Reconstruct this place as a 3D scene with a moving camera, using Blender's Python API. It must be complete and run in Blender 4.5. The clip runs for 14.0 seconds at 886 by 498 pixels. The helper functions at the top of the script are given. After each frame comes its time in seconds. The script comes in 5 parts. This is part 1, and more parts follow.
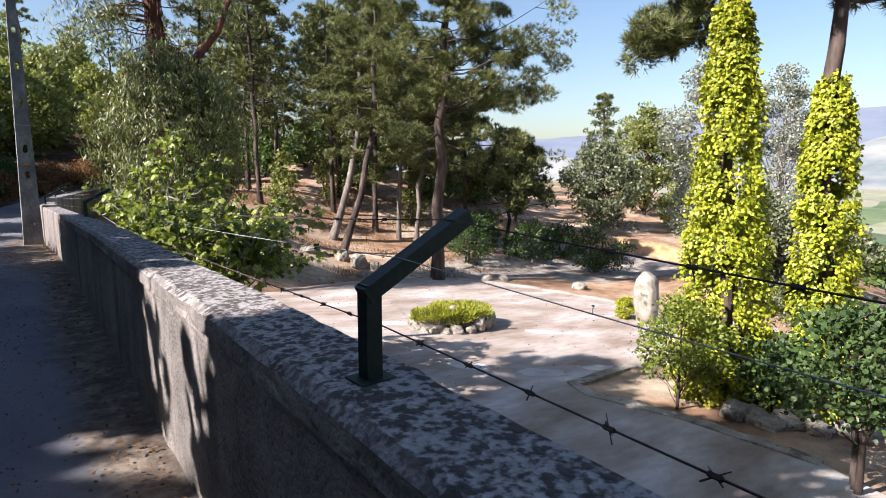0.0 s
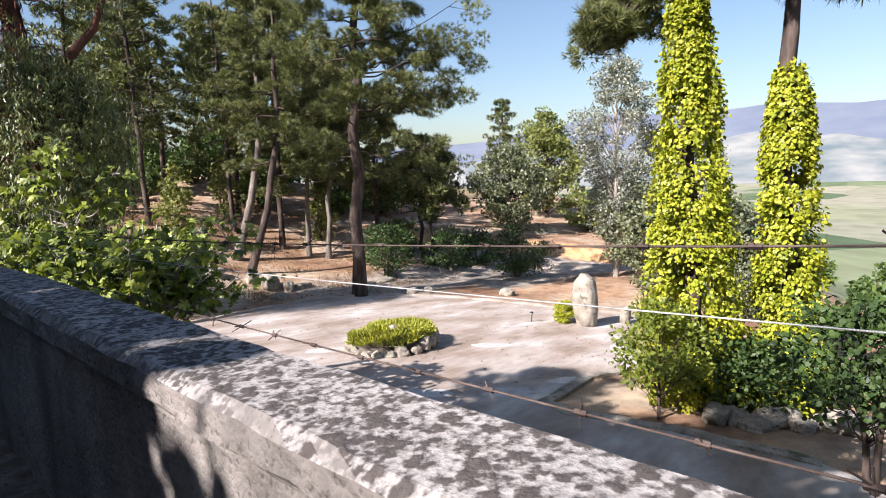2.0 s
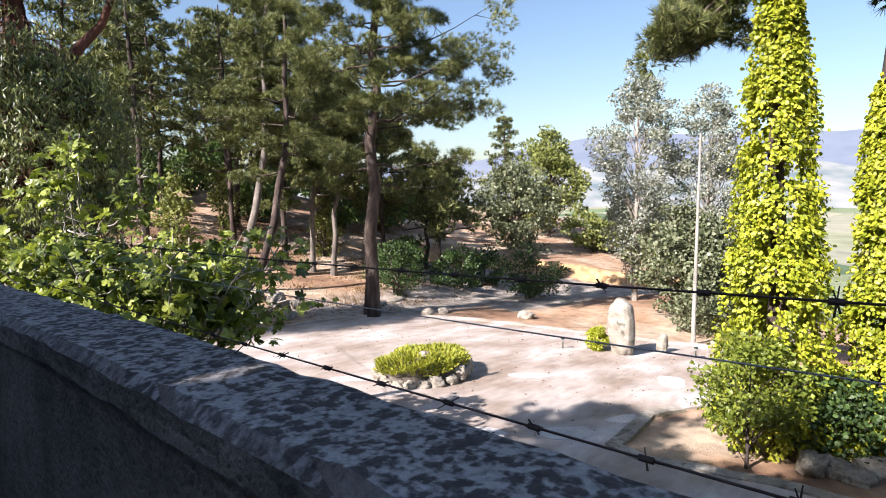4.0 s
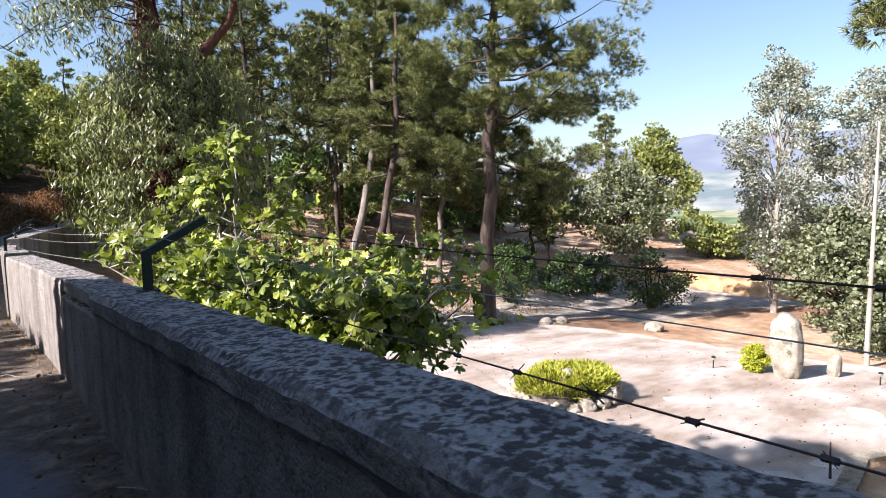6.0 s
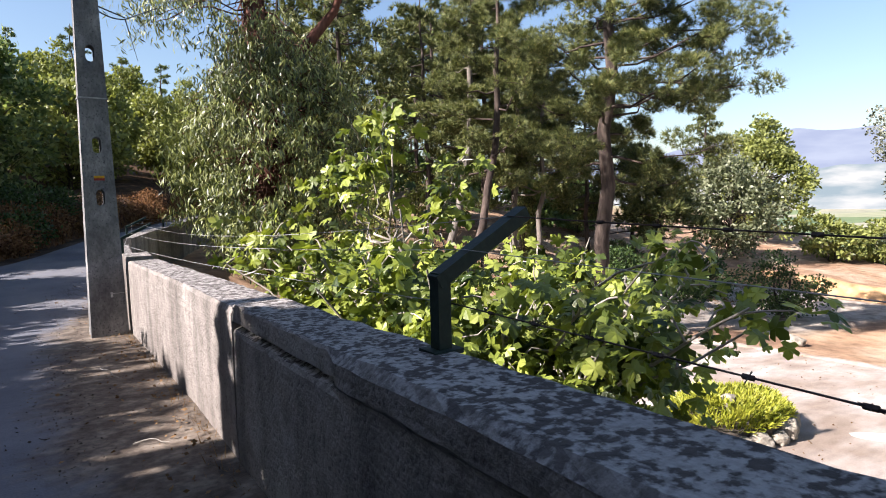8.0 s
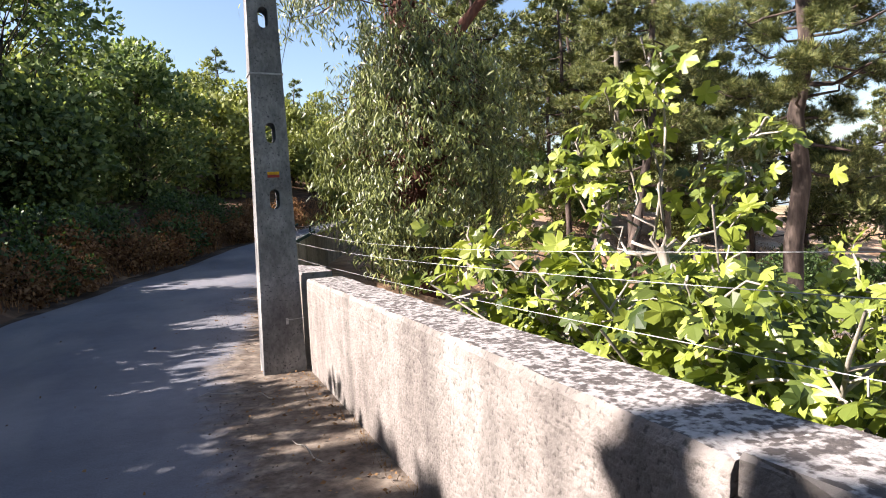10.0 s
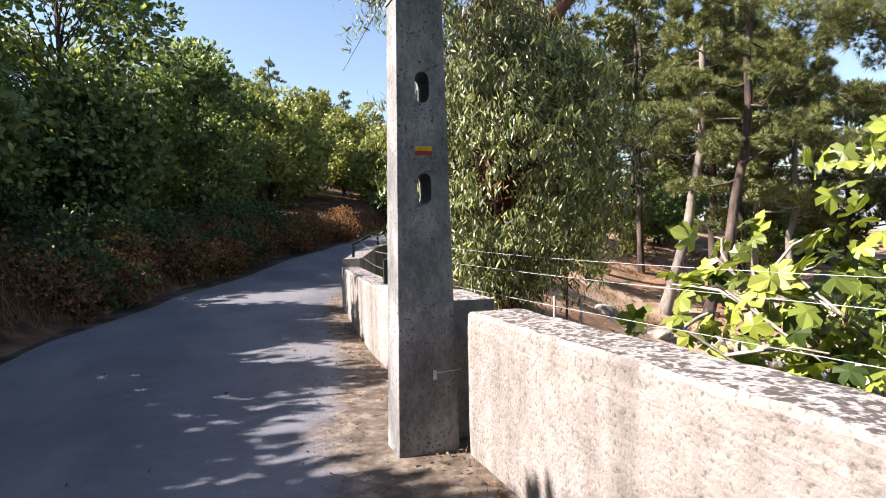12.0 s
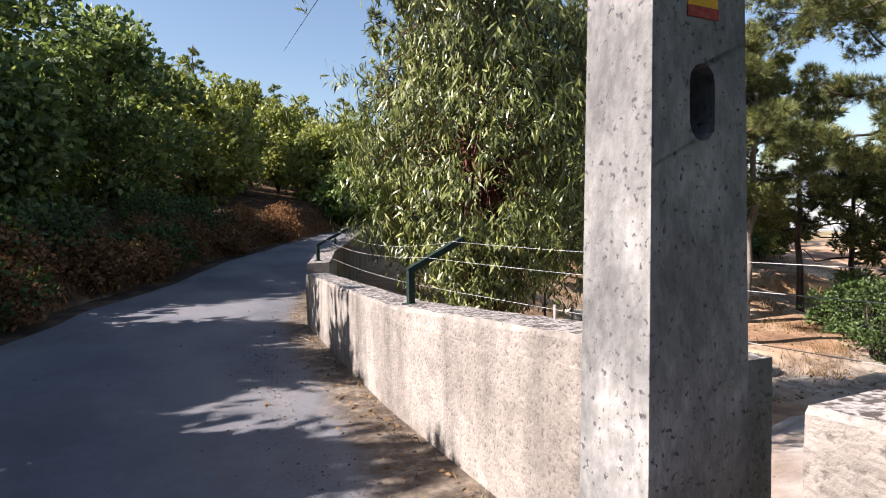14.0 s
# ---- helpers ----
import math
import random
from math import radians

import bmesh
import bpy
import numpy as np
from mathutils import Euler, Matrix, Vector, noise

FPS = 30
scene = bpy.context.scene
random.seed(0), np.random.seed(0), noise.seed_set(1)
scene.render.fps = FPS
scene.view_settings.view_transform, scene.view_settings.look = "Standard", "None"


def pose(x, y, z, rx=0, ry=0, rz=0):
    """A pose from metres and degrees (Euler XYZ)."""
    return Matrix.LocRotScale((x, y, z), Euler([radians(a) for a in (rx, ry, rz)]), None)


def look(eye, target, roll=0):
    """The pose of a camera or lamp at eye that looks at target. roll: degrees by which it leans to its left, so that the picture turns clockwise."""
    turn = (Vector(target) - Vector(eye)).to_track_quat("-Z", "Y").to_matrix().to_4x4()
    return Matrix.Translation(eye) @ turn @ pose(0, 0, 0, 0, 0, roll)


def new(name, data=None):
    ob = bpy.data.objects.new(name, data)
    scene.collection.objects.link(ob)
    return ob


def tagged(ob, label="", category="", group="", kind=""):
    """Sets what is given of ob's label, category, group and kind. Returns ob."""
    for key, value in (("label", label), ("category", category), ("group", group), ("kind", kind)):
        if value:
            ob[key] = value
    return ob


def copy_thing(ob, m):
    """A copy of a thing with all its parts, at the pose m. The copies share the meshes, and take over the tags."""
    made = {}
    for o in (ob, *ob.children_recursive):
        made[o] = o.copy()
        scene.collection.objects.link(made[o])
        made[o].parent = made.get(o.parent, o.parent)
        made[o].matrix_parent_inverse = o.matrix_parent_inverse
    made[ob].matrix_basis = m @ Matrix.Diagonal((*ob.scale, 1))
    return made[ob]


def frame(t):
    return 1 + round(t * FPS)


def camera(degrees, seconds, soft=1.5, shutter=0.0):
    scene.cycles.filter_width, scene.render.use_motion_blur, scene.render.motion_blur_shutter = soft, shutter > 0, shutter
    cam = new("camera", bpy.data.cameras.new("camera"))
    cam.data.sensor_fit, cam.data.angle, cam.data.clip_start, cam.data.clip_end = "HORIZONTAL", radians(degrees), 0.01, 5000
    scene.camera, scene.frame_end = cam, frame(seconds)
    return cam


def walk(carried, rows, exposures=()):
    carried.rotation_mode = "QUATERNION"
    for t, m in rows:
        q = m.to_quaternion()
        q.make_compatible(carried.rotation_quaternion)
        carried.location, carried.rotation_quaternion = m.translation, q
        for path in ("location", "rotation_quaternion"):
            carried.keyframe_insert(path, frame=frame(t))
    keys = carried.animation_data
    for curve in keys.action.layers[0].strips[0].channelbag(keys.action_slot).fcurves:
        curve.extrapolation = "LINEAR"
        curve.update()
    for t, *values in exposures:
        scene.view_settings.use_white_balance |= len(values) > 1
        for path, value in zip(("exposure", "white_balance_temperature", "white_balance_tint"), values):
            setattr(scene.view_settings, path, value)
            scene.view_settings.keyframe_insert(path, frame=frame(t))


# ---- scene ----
cam = camera(73.5, 14.0, soft=1.0)
METRES, EYE, TILT, LEAN, TURN = 18.0, 1.5, 0.0, 0.0, -38.8
ROWS = [
    (0.0, 0.0, 0.0, 0.0006, 0.03, -8.3, -0.18),
    (0.5, -0.0232, 0.0255, -0.0024, 0.48, -8.0, 0.21),
    (1.0, -0.0418, 0.0555, -0.0056, -6.78, -8.31, -0.35),
    (1.5, -0.0603, 0.0826, -0.0063, -8.26, -7.81, 0.52),
    (2.0, -0.0788, 0.1104, -0.0062, -10.39, -7.55, 1.93),
    (4.5, -0.1778, 0.2513, -0.0125, -11.3, -5.51, 0.3),
    (5.0, -0.1997, 0.2804, -0.0137, -8.97, -5.37, 0.32),
    (5.5, -0.2224, 0.3021, -0.0165, -4.69, -5.48, 0.72),
    (6.0, -0.2426, 0.3359, -0.0169, -3.76, -5.47, 0.95),
    (6.5, -0.2641, 0.3648, -0.0181, -2.01, -5.64, 1.37),
    (7.0, -0.2845, 0.3954, -0.019, 0.44, -5.49, 1.67),
    (9.5, -0.4007, 0.527, -0.0244, 9.45, -5.16, 1.85),
    (10.0, -0.4241, 0.5567, -0.0245, 14.18, -4.63, 2.45),
    (10.5, -0.4511, 0.581, -0.0259, 17.28, -4.02, 0.7),
    (11.0, -0.4747, 0.6059, -0.0263, 17.88, -3.27, 1.04),
    (11.5, -0.5023, 0.6302, -0.028, 17.69, -3.19, 1.04),
    (12.0, -0.5256, 0.6535, -0.0303, 18.0, -3.08, 1.15),
    (12.5, -0.5498, 0.6806, -0.031, 18.07, -3.22, 1.23),
    (13.0, -0.5714, 0.706, -0.0319, 18.03, -3.25, 1.22),
    (13.5, -0.5974, 0.7370, -0.0317, 17.63, -3.36, 1.23),
    (14.0, -0.6223, 0.7680, -0.036, 11.35, -3.15, 0.98),
]
walk(cam, [(t, pose(0, 0, EYE, TILT, LEAN, TURN) @ pose(METRES * x, METRES * y, METRES * z, 90 + pitch, roll, yaw)) for t, x, y, z, yaw, pitch, roll in ROWS],
     exposures=[(t, stops, 6250 if t < 8 else 6600, 15) for t, stops in ((0.0, 1.45), (2.0, 1.32), (5.0, 1.6), (7.0, 1.6), (9.5, 1.8), (10.0, 1.92), (11.0, 1.9), (13.0, 1.88), (13.5, 1.85), (14.0, 1.55))])

# ---- world, sun ----
SUN_FROM = Vector((-0.975, 0.18, 0.0)).normalized()
SUN_UP = radians(37)
world = bpy.data.worlds.new("sky")
scene.world = world
world.use_nodes = True
wn = world.node_tree.nodes
sky = wn.new("ShaderNodeTexSky")
sky.sky_type, sky.sun_disc, sky.sun_elevation = "NISHITA", False, SUN_UP
sky.sun_rotation = math.atan2(SUN_FROM.x, SUN_FROM.y)
sky.air_density, sky.dust_density, sky.altitude = 1.2, 1.6, 400
sky.ozone_density = 2.2
world.node_tree.links.new(sky.outputs[0], wn["Background"].inputs[0])
wn["Background"].inputs[1].default_value = 0.064
sun = new("sun", bpy.data.lights.new("sun", "SUN"))
sun.data.energy, sun.data.angle, sun.data.color = 5.0, radians(0.5), (1.0, 0.93, 0.875)
to_sun = SUN_FROM * math.cos(SUN_UP) + Vector((0, 0, math.sin(SUN_UP)))
sun.matrix_world = look(to_sun * 60, (0, 0, 0))
rng = np.random.default_rng(7)


# ---- materials ----
def material(name, rough=0.8, spec=0.3):
    m = bpy.data.materials.new(name)
    m.use_nodes = True
    b = m.node_tree.nodes["Principled BSDF"]
    b.inputs["Roughness"].default_value = rough
    b.inputs["Specular IOR Level"].default_value = spec
    return m, m.node_tree.nodes, m.node_tree.links, b


def noise_node(nodes, links, coord, scale, detail=6.0, stretch=(1, 1, 1)):
    mp = nodes.new("ShaderNodeMapping")
    mp.inputs["Scale"].default_value = stretch
    links.new(coord, mp.inputs["Vector"])
    n = nodes.new("ShaderNodeTexNoise")
    n.inputs["Scale"].default_value, n.inputs["Detail"].default_value = scale, detail
    links.new(mp.outputs[0], n.inputs["Vector"])
    return n.outputs["Fac"]


def ramp(nodes, links, fac, stops):
    r = nodes.new("ShaderNodeValToRGB")
    while len(r.color_ramp.elements) < len(stops):
        r.color_ramp.elements.new(0.5)
    for e, (p, c) in zip(r.color_ramp.elements, stops):
        e.position, e.color = p, (*c, 1) if len(c) == 3 else (c[0], c[0], c[0], 1)
    links.new(fac, r.inputs[0])
    return r.outputs[0]


def mix(nodes, links, fac, a, b, mode="MIX"):
    n = nodes.new("ShaderNodeMix")
    n.data_type, n.blend_type = "RGBA", mode
    for k, v in ((0, fac), (6, a), (7, b)):
        if isinstance(v, (int, float)):
            n.inputs[k].default_value = v
        elif isinstance(v, tuple):
            n.inputs[k].default_value = (*v, 1)
        else:
            links.new(v, n.inputs[k])
    return n.outputs[2]


def bump(nodes, links, b, height, strength, distance):
    n = nodes.new("ShaderNodeBump")
    n.inputs["Strength"].default_value, n.inputs["Distance"].default_value = strength, distance
    links.new(height, n.inputs["Height"])
    links.new(n.outputs[0], b.inputs["Normal"])
    return n


def coords(nodes, kind="Object"):
    return nodes.new("ShaderNodeTexCoord").outputs[kind]


def grainy(name, dark, mid, light, coarse, fine, rough=0.9, depth=0.01, stretch=(1, 1, 1), spots=None, kind="Object"):
    """A rough mineral or bark surface: two scales of colour and a bump."""
    m, n, l, b = material(name, rough, 0.2)
    c = coords(n, kind)
    big = noise_node(n, l, c, coarse, 5, stretch)
    small = noise_node(n, l, c, fine, 8, stretch)
    col = ramp(n, l, big, [(0.3, dark), (0.5, mid), (0.7, light)])
    col = mix(n, l, 0.55, col, ramp(n, l, small, [(0.3, (0.35,)), (0.7, (1.0,))]), "MULTIPLY")
    if spots:
        where = ramp(n, l, noise_node(n, l, c, spots[1], 4), [(spots[2], (0.0,)), (spots[2] + 0.08, (1.0,))])
        col = mix(n, l, where, col, spots[0])
    l.new(col, b.inputs["Base Color"])
    bump(n, l, b, small, 0.8, depth)
    return m


def foliage(name, dark, light, glow=0.35, rough=0.5, spec=0.35, old=None):
    """Leaves: each leaf its own shade, light passing through."""
    m, n, l, b = material(name, rough, spec)
    geo = n.new("ShaderNodeNewGeometry")
    col = ramp(n, l, geo.outputs["Random Per Island"], [(0.0, dark), (0.7, light)] + ([(1.0, old)] if old else []))
    patch = noise_node(n, l, coords(n), 0.9, 3)
    col = mix(n, l, 0.6, col, ramp(n, l, patch, [(0.3, (0.5,)), (0.7, (1.0,))]), "MULTIPLY")
    l.new(col, b.inputs["Base Color"])
    t = n.new("ShaderNodeBsdfTranslucent")
    l.new(mix(n, l, 1.0, col, (1.0, 1.0, 0.55), "MULTIPLY"), t.inputs["Color"])
    s = n.new("ShaderNodeMixShader")
    s.inputs[0].default_value = glow
    l.new(b.outputs[0], s.inputs[1])
    l.new(t.outputs[0], s.inputs[2])
    l.new(s.outputs[0], n["Material Output"].inputs["Surface"])
    return m


M_NEEDLE = foliage("pine_needles", (0.045, 0.06, 0.02), (0.16, 0.185, 0.055), 0.14, 0.5, 0.3, (0.36, 0.35, 0.13))
M_NEEDLE_FAR = foliage("far_pine_needles", (0.07, 0.10, 0.045), (0.19, 0.23, 0.085), 0.16)
M_FIG = foliage("fig_leaves", (0.045, 0.075, 0.016), (0.30, 0.36, 0.055), 0.32, 0.42, 0.5, (0.40, 0.45, 0.09))
M_IVY = foliage("ivy_leaves", (0.197, 0.249, 0.016), (0.473, 0.499, 0.033), 0.3, 0.45, 0.4, (0.604, 0.578, 0.065))
M_EUC = foliage("eucalyptus_leaves", (0.035, 0.05, 0.02), (0.20, 0.23, 0.06), 0.16, 0.42, 0.5, (0.31, 0.33, 0.11))
M_SILVER = foliage("poplar_leaves", (0.14, 0.16, 0.11), (0.36, 0.38, 0.30), 0.3, 0.45, 0.45, (0.62, 0.62, 0.55))
M_OAK = foliage("oak_leaves", (0.054, 0.099, 0.032), (0.162, 0.234, 0.063), 0.3)
M_OLIVE = foliage("holm_oak_leaves", (0.084, 0.102, 0.048), (0.204, 0.228, 0.120), 0.25, 0.45, 0.4, (0.360, 0.372, 0.240))
M_LIGHT = foliage("light_green_leaves", (0.12, 0.14, 0.04), (0.32, 0.35, 0.10), 0.35)
M_DARKLEAF = foliage("dark_shrub_leaves", (0.025, 0.049, 0.017), (0.084, 0.140, 0.035), 0.25)
M_YOUNG = foliage("young_tree_leaves", (0.10, 0.14, 0.02), (0.26, 0.31, 0.045), 0.35, 0.45, 0.4)
M_SEDUM = foliage("bed_plant_leaves", (0.20, 0.24, 0.02), (0.42, 0.42, 0.05), 0.3)
M_ACACIA = foliage("roadside_leaves", (0.06, 0.10, 0.04), (0.25, 0.33, 0.12), 0.42, 0.5, 0.4, (0.42, 0.49, 0.22))
M_BRACKEN = foliage("dry_bracken", (0.11, 0.05, 0.026), (0.31, 0.17, 0.085), 0.2, 0.8, 0.1)
M_DRY = foliage("dry_grass", (0.11, 0.06, 0.03), (0.27, 0.17, 0.08), 0.2, 0.8, 0.1)
M_LITTER = foliage("dead_leaves", (0.10, 0.05, 0.025), (0.26, 0.16, 0.08), 0.1, 0.8, 0.1)
M_BARK = grainy("pine_bark", (0.032, 0.024, 0.02), (0.08, 0.06, 0.05), (0.17, 0.13, 0.105), 3.0, 14.0, 0.95, 0.03, (1, 1, 0.25))
M_BARK_PALE = grainy("pale_bark", (0.20, 0.18, 0.15), (0.36, 0.32, 0.27), (0.52, 0.47, 0.41), 2.5, 18.0, 0.9, 0.015, (1, 1, 0.3))
M_BARK_GREY = grainy("grey_pine_bark", (0.10, 0.088, 0.075), (0.20, 0.172, 0.145), (0.31, 0.27, 0.23), 3.0, 16.0, 0.95, 0.025, (1, 1, 0.25))
M_BARK_RED = grainy("peeling_red_bark", (0.05, 0.018, 0.013), (0.12, 0.05, 0.033), (0.24, 0.13, 0.085), 2.0, 10.0, 0.85, 0.03, (1, 1, 0.12))
M_ROCK = grainy("granite", (0.22, 0.19, 0.15), (0.36, 0.32, 0.26), (0.50, 0.46, 0.39), 2.2, 22.0, 0.9, 0.03, spots=((0.13, 0.12, 0.09), 3.0, 0.6))
M_POLE = grainy("pole_concrete", (0.12, 0.12, 0.122), (0.21, 0.208, 0.204), (0.36, 0.352, 0.34), 3.5, 34.0, 0.9, 0.012, (1, 1, 0.6), spots=((0.07, 0.07, 0.074), 46.0, 0.60))
M_STEEL = grainy("dark_green_paint", (0.012, 0.025, 0.02), (0.02, 0.035, 0.028), (0.035, 0.05, 0.04), 4.0, 40.0, 0.5, 0.002)
M_WIRE = grainy("galvanised_wire", (0.30, 0.30, 0.30), (0.42, 0.42, 0.41), (0.55, 0.54, 0.52), 8.0, 60.0, 0.45, 0.0005)
M_CABLE = grainy("black_cable", (0.02, 0.02, 0.02), (0.03, 0.03, 0.03), (0.045, 0.045, 0.045), 4.0, 40.0, 0.6, 0.001)
M_POST = grainy("grey_timber", (0.25, 0.23, 0.2), (0.38, 0.35, 0.3), (0.5, 0.47, 0.42), 3.0, 20.0, 0.85, 0.004, (1, 1, 0.15))


def wall_material():
    m, n, l, b = material("weathered_render", 0.92, 0.2)
    c = coords(n)
    big = noise_node(n, l, c, 0.9, 5)
    fine = noise_node(n, l, c, 42, 6)
    mid = noise_node(n, l, c, 9, 7)
    streak = noise_node(n, l, c, 2.2, 5, (1, 1, 0.12))
    col = ramp(n, l, big, [(0.3, (0.205, 0.18, 0.162)), (0.5, (0.285, 0.256, 0.232)), (0.7, (0.36, 0.33, 0.30))])
    col = mix(n, l, 0.5, col, ramp(n, l, mid, [(0.32, (0.45,)), (0.6, (1.0,))]), "MULTIPLY")
    col = mix(n, l, 0.6, col, ramp(n, l, streak, [(0.36, (0.35,)), (0.55, (1.0,))]), "MULTIPLY")
    col = mix(n, l, 0.5, col, ramp(n, l, fine, [(0.33, (0.15,)), (0.43, (1.0,))]), "MULTIPLY")
    # dark lichen, thickest on upward faces
    geo = n.new("ShaderNodeNewGeometry")
    sep = n.new("ShaderNodeSeparateXYZ")
    l.new(geo.outputs["Normal"], sep.inputs[0])
    up = ramp(n, l, sep.outputs[2], [(0.5, (0.0,)), (0.85, (1.0,))])
    cells = n.new("ShaderNodeTexVoronoi")
    cells.inputs["Scale"].default_value, cells.inputs["Randomness"].default_value = 19, 1.0
    l.new(c, cells.inputs["Vector"])
    blot = ramp(n, l, cells.outputs["Distance"], [(0.12, (0.75,)), (0.62, (0.2,))])
    crust = mix(n, l, 0.5, mix(n, l, 0.5, blot, noise_node(n, l, c, 9, 4)), noise_node(n, l, c, 44, 5))
    lich = ramp(n, l, crust, [(0.41, (0.0,)), (0.50, (1.0,))])
    pale = ramp(n, l, fine, [(0.3, (0.27, 0.25, 0.235)), (0.6, (0.42, 0.40, 0.38))])
    col = mix(n, l, mix(n, l, 1.0, up, (0.7, 0.7, 0.7), "MULTIPLY"), col, pale)
    patch = mix(n, l, 1.0, up, lich, "MULTIPLY")
    col = mix(n, l, patch, col, mix(n, l, fine, (0.035, 0.032, 0.033), (0.115, 0.098, 0.086)))
    l.new(col, b.inputs["Base Color"])
    hsum = mix(n, l, mix(n, l, 1.0, up, (0.6, 0.6, 0.6), "MULTIPLY"), mix(n, l, 0.5, fine, mid), crust)
    bump(n, l, b, hsum, 0.9, 0.028)
    return m


def ground_material():
    """Sandy earth and pine litter on the slopes, dry grass and fields further out."""
    m, n, l, b = material("earth", 0.95, 0.1)
    geo = n.new("ShaderNodeNewGeometry")
    c = geo.outputs["Position"]
    sep = n.new("ShaderNodeSeparateXYZ")
    l.new(c, sep.inputs[0])
    big = noise_node(n, l, c, 0.22, 6)
    mid = noise_node(n, l, c, 1.7, 7)
    fine = noise_node(n, l, c, 24, 8)
    earth = ramp(n, l, big, [(0.32, (0.24, 0.14, 0.09)), (0.48, (0.42, 0.27, 0.17)), (0.62, (0.55, 0.43, 0.31))])
    earth = mix(n, l, 0.65, earth, ramp(n, l, mid, [(0.3, (0.35,)), (0.62, (1.0,))]), "MULTIPLY")
    earth = mix(n, l, 0.4, earth, ramp(n, l, fine, [(0.3, (0.4,)), (0.65, (1.0,))]), "MULTIPLY")
    # fields of the valley
    vor = n.new("ShaderNodeTexVoronoi")
    vor.inputs["Scale"].default_value = 0.012
    mp = n.new("ShaderNodeMapping")
    mp.inputs["Scale"].default_value = (0.5, 1, 1)
    l.new(c, mp.inputs[0])
    l.new(mp.outputs[0], vor.inputs["Vector"])
    sc = n.new("ShaderNodeSeparateColor")
    l.new(vor.outputs["Color"], sc.inputs[0])
    field = ramp(n, l, sc.outputs[0], [(0.0, (0.09, 0.13, 0.07)), (0.35, (0.17, 0.22, 0.11)), (0.6, (0.36, 0.33, 0.24)), (1.0, (0.24, 0.25, 0.18))])
    field = mix(n, l, 0.4, field, ramp(n, l, noise_node(n, l, c, 0.05, 6), [(0.35, (0.4,)), (0.6, (1.0,))]), "MULTIPLY")
    far = n.new("ShaderNodeVectorMath")
    far.operation = "LENGTH"
    l.new(c, far.inputs[0])
    mr = n.new("ShaderNodeMapRange")
    mr.inputs[1].default_value, mr.inputs[2].default_value = 90, 150
    l.new(far.outputs["Value"], mr.inputs[0])
    # litter brown with the bank's shade put into its colour, bouncing less light
    shaded_litter = ramp(n, l, mid, [(0.32, (0.03, 0.018, 0.012)), (0.52, (0.07, 0.042, 0.026)), (0.7, (0.15, 0.09, 0.05))])
    ochre = ramp(n, l, mid, [(0.3, (0.34, 0.19, 0.09)), (0.6, (0.58, 0.36, 0.18))])
    sand = ramp(n, l, mid, [(0.3, (0.17, 0.138, 0.11)), (0.6, (0.38, 0.335, 0.285))])
    for name, tone in (("sand", sand), ("ochre", ochre), ("shaded_litter", shaded_litter)):
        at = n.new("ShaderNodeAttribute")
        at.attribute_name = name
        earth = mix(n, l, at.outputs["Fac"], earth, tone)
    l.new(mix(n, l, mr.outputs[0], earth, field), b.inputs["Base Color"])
    bump(n, l, b, mix(n, l, 0.5, mid, fine), 0.7, 0.06)
    return m


def asphalt_material():
    m, n, l, b = material("dusty_asphalt", 0.85, 0.3)
    c = coords(n)
    big, mid, fine = noise_node(n, l, c, 0.5, 5), noise_node(n, l, c, 6, 6), noise_node(n, l, c, 90, 4)
    col = ramp(n, l, big, [(0.3, (0.105, 0.11, 0.13)), (0.7, (0.17, 0.175, 0.20))])
    col = mix(n, l, 0.3, col, ramp(n, l, mid, [(0.3, (0.55,)), (0.65, (1.0,))]), "MULTIPLY")
    col = mix(n, l, 0.5, col, ramp(n, l, fine, [(0.3, (0.45,)), (0.7, (1.0,))]), "MULTIPLY")
    dust = ramp(n, l, noise_node(n, l, c, 0.8, 6, (1.0, 0.35, 1)), [(0.45, (0.0,)), (0.75, (0.55,))])
    col = mix(n, l, dust, col, (0.25, 0.235, 0.225))
    at = n.new("ShaderNodeAttribute")
    at.attribute_name = "edge_gap"
    torn = n.new("ShaderNodeMath")
    torn.operation = "MULTIPLY_ADD"
    l.new(mix(n, l, 0.35, noise_node(n, l, c, 1.3, 6), noise_node(n, l, c, 9, 5)), torn.inputs[0])
    torn.inputs[1].default_value = -1.3
    l.new(at.outputs["Fac"], torn.inputs[2])
    grit = noise_node(n, l, c, 22, 7)
    soil = ramp(n, l, mid, [(0.3, (0.07, 0.05, 0.037)), (0.5, (0.125, 0.098, 0.075)), (0.68, (0.23, 0.19, 0.15))])
    soil = mix(n, l, 0.6, soil, ramp(n, l, grit, [(0.34, (0.3,)), (0.6, (1.0,))]), "MULTIPLY")
    col = mix(n, l, ramp(n, l, torn.outputs[0], [(0.05, (1.0,)), (0.42, (0.0,))]), col, soil)
    l.new(col, b.inputs["Base Color"])
    bump(n, l, b, mix(n, l, 0.5, fine, grit), 0.7, 0.012)
    return m


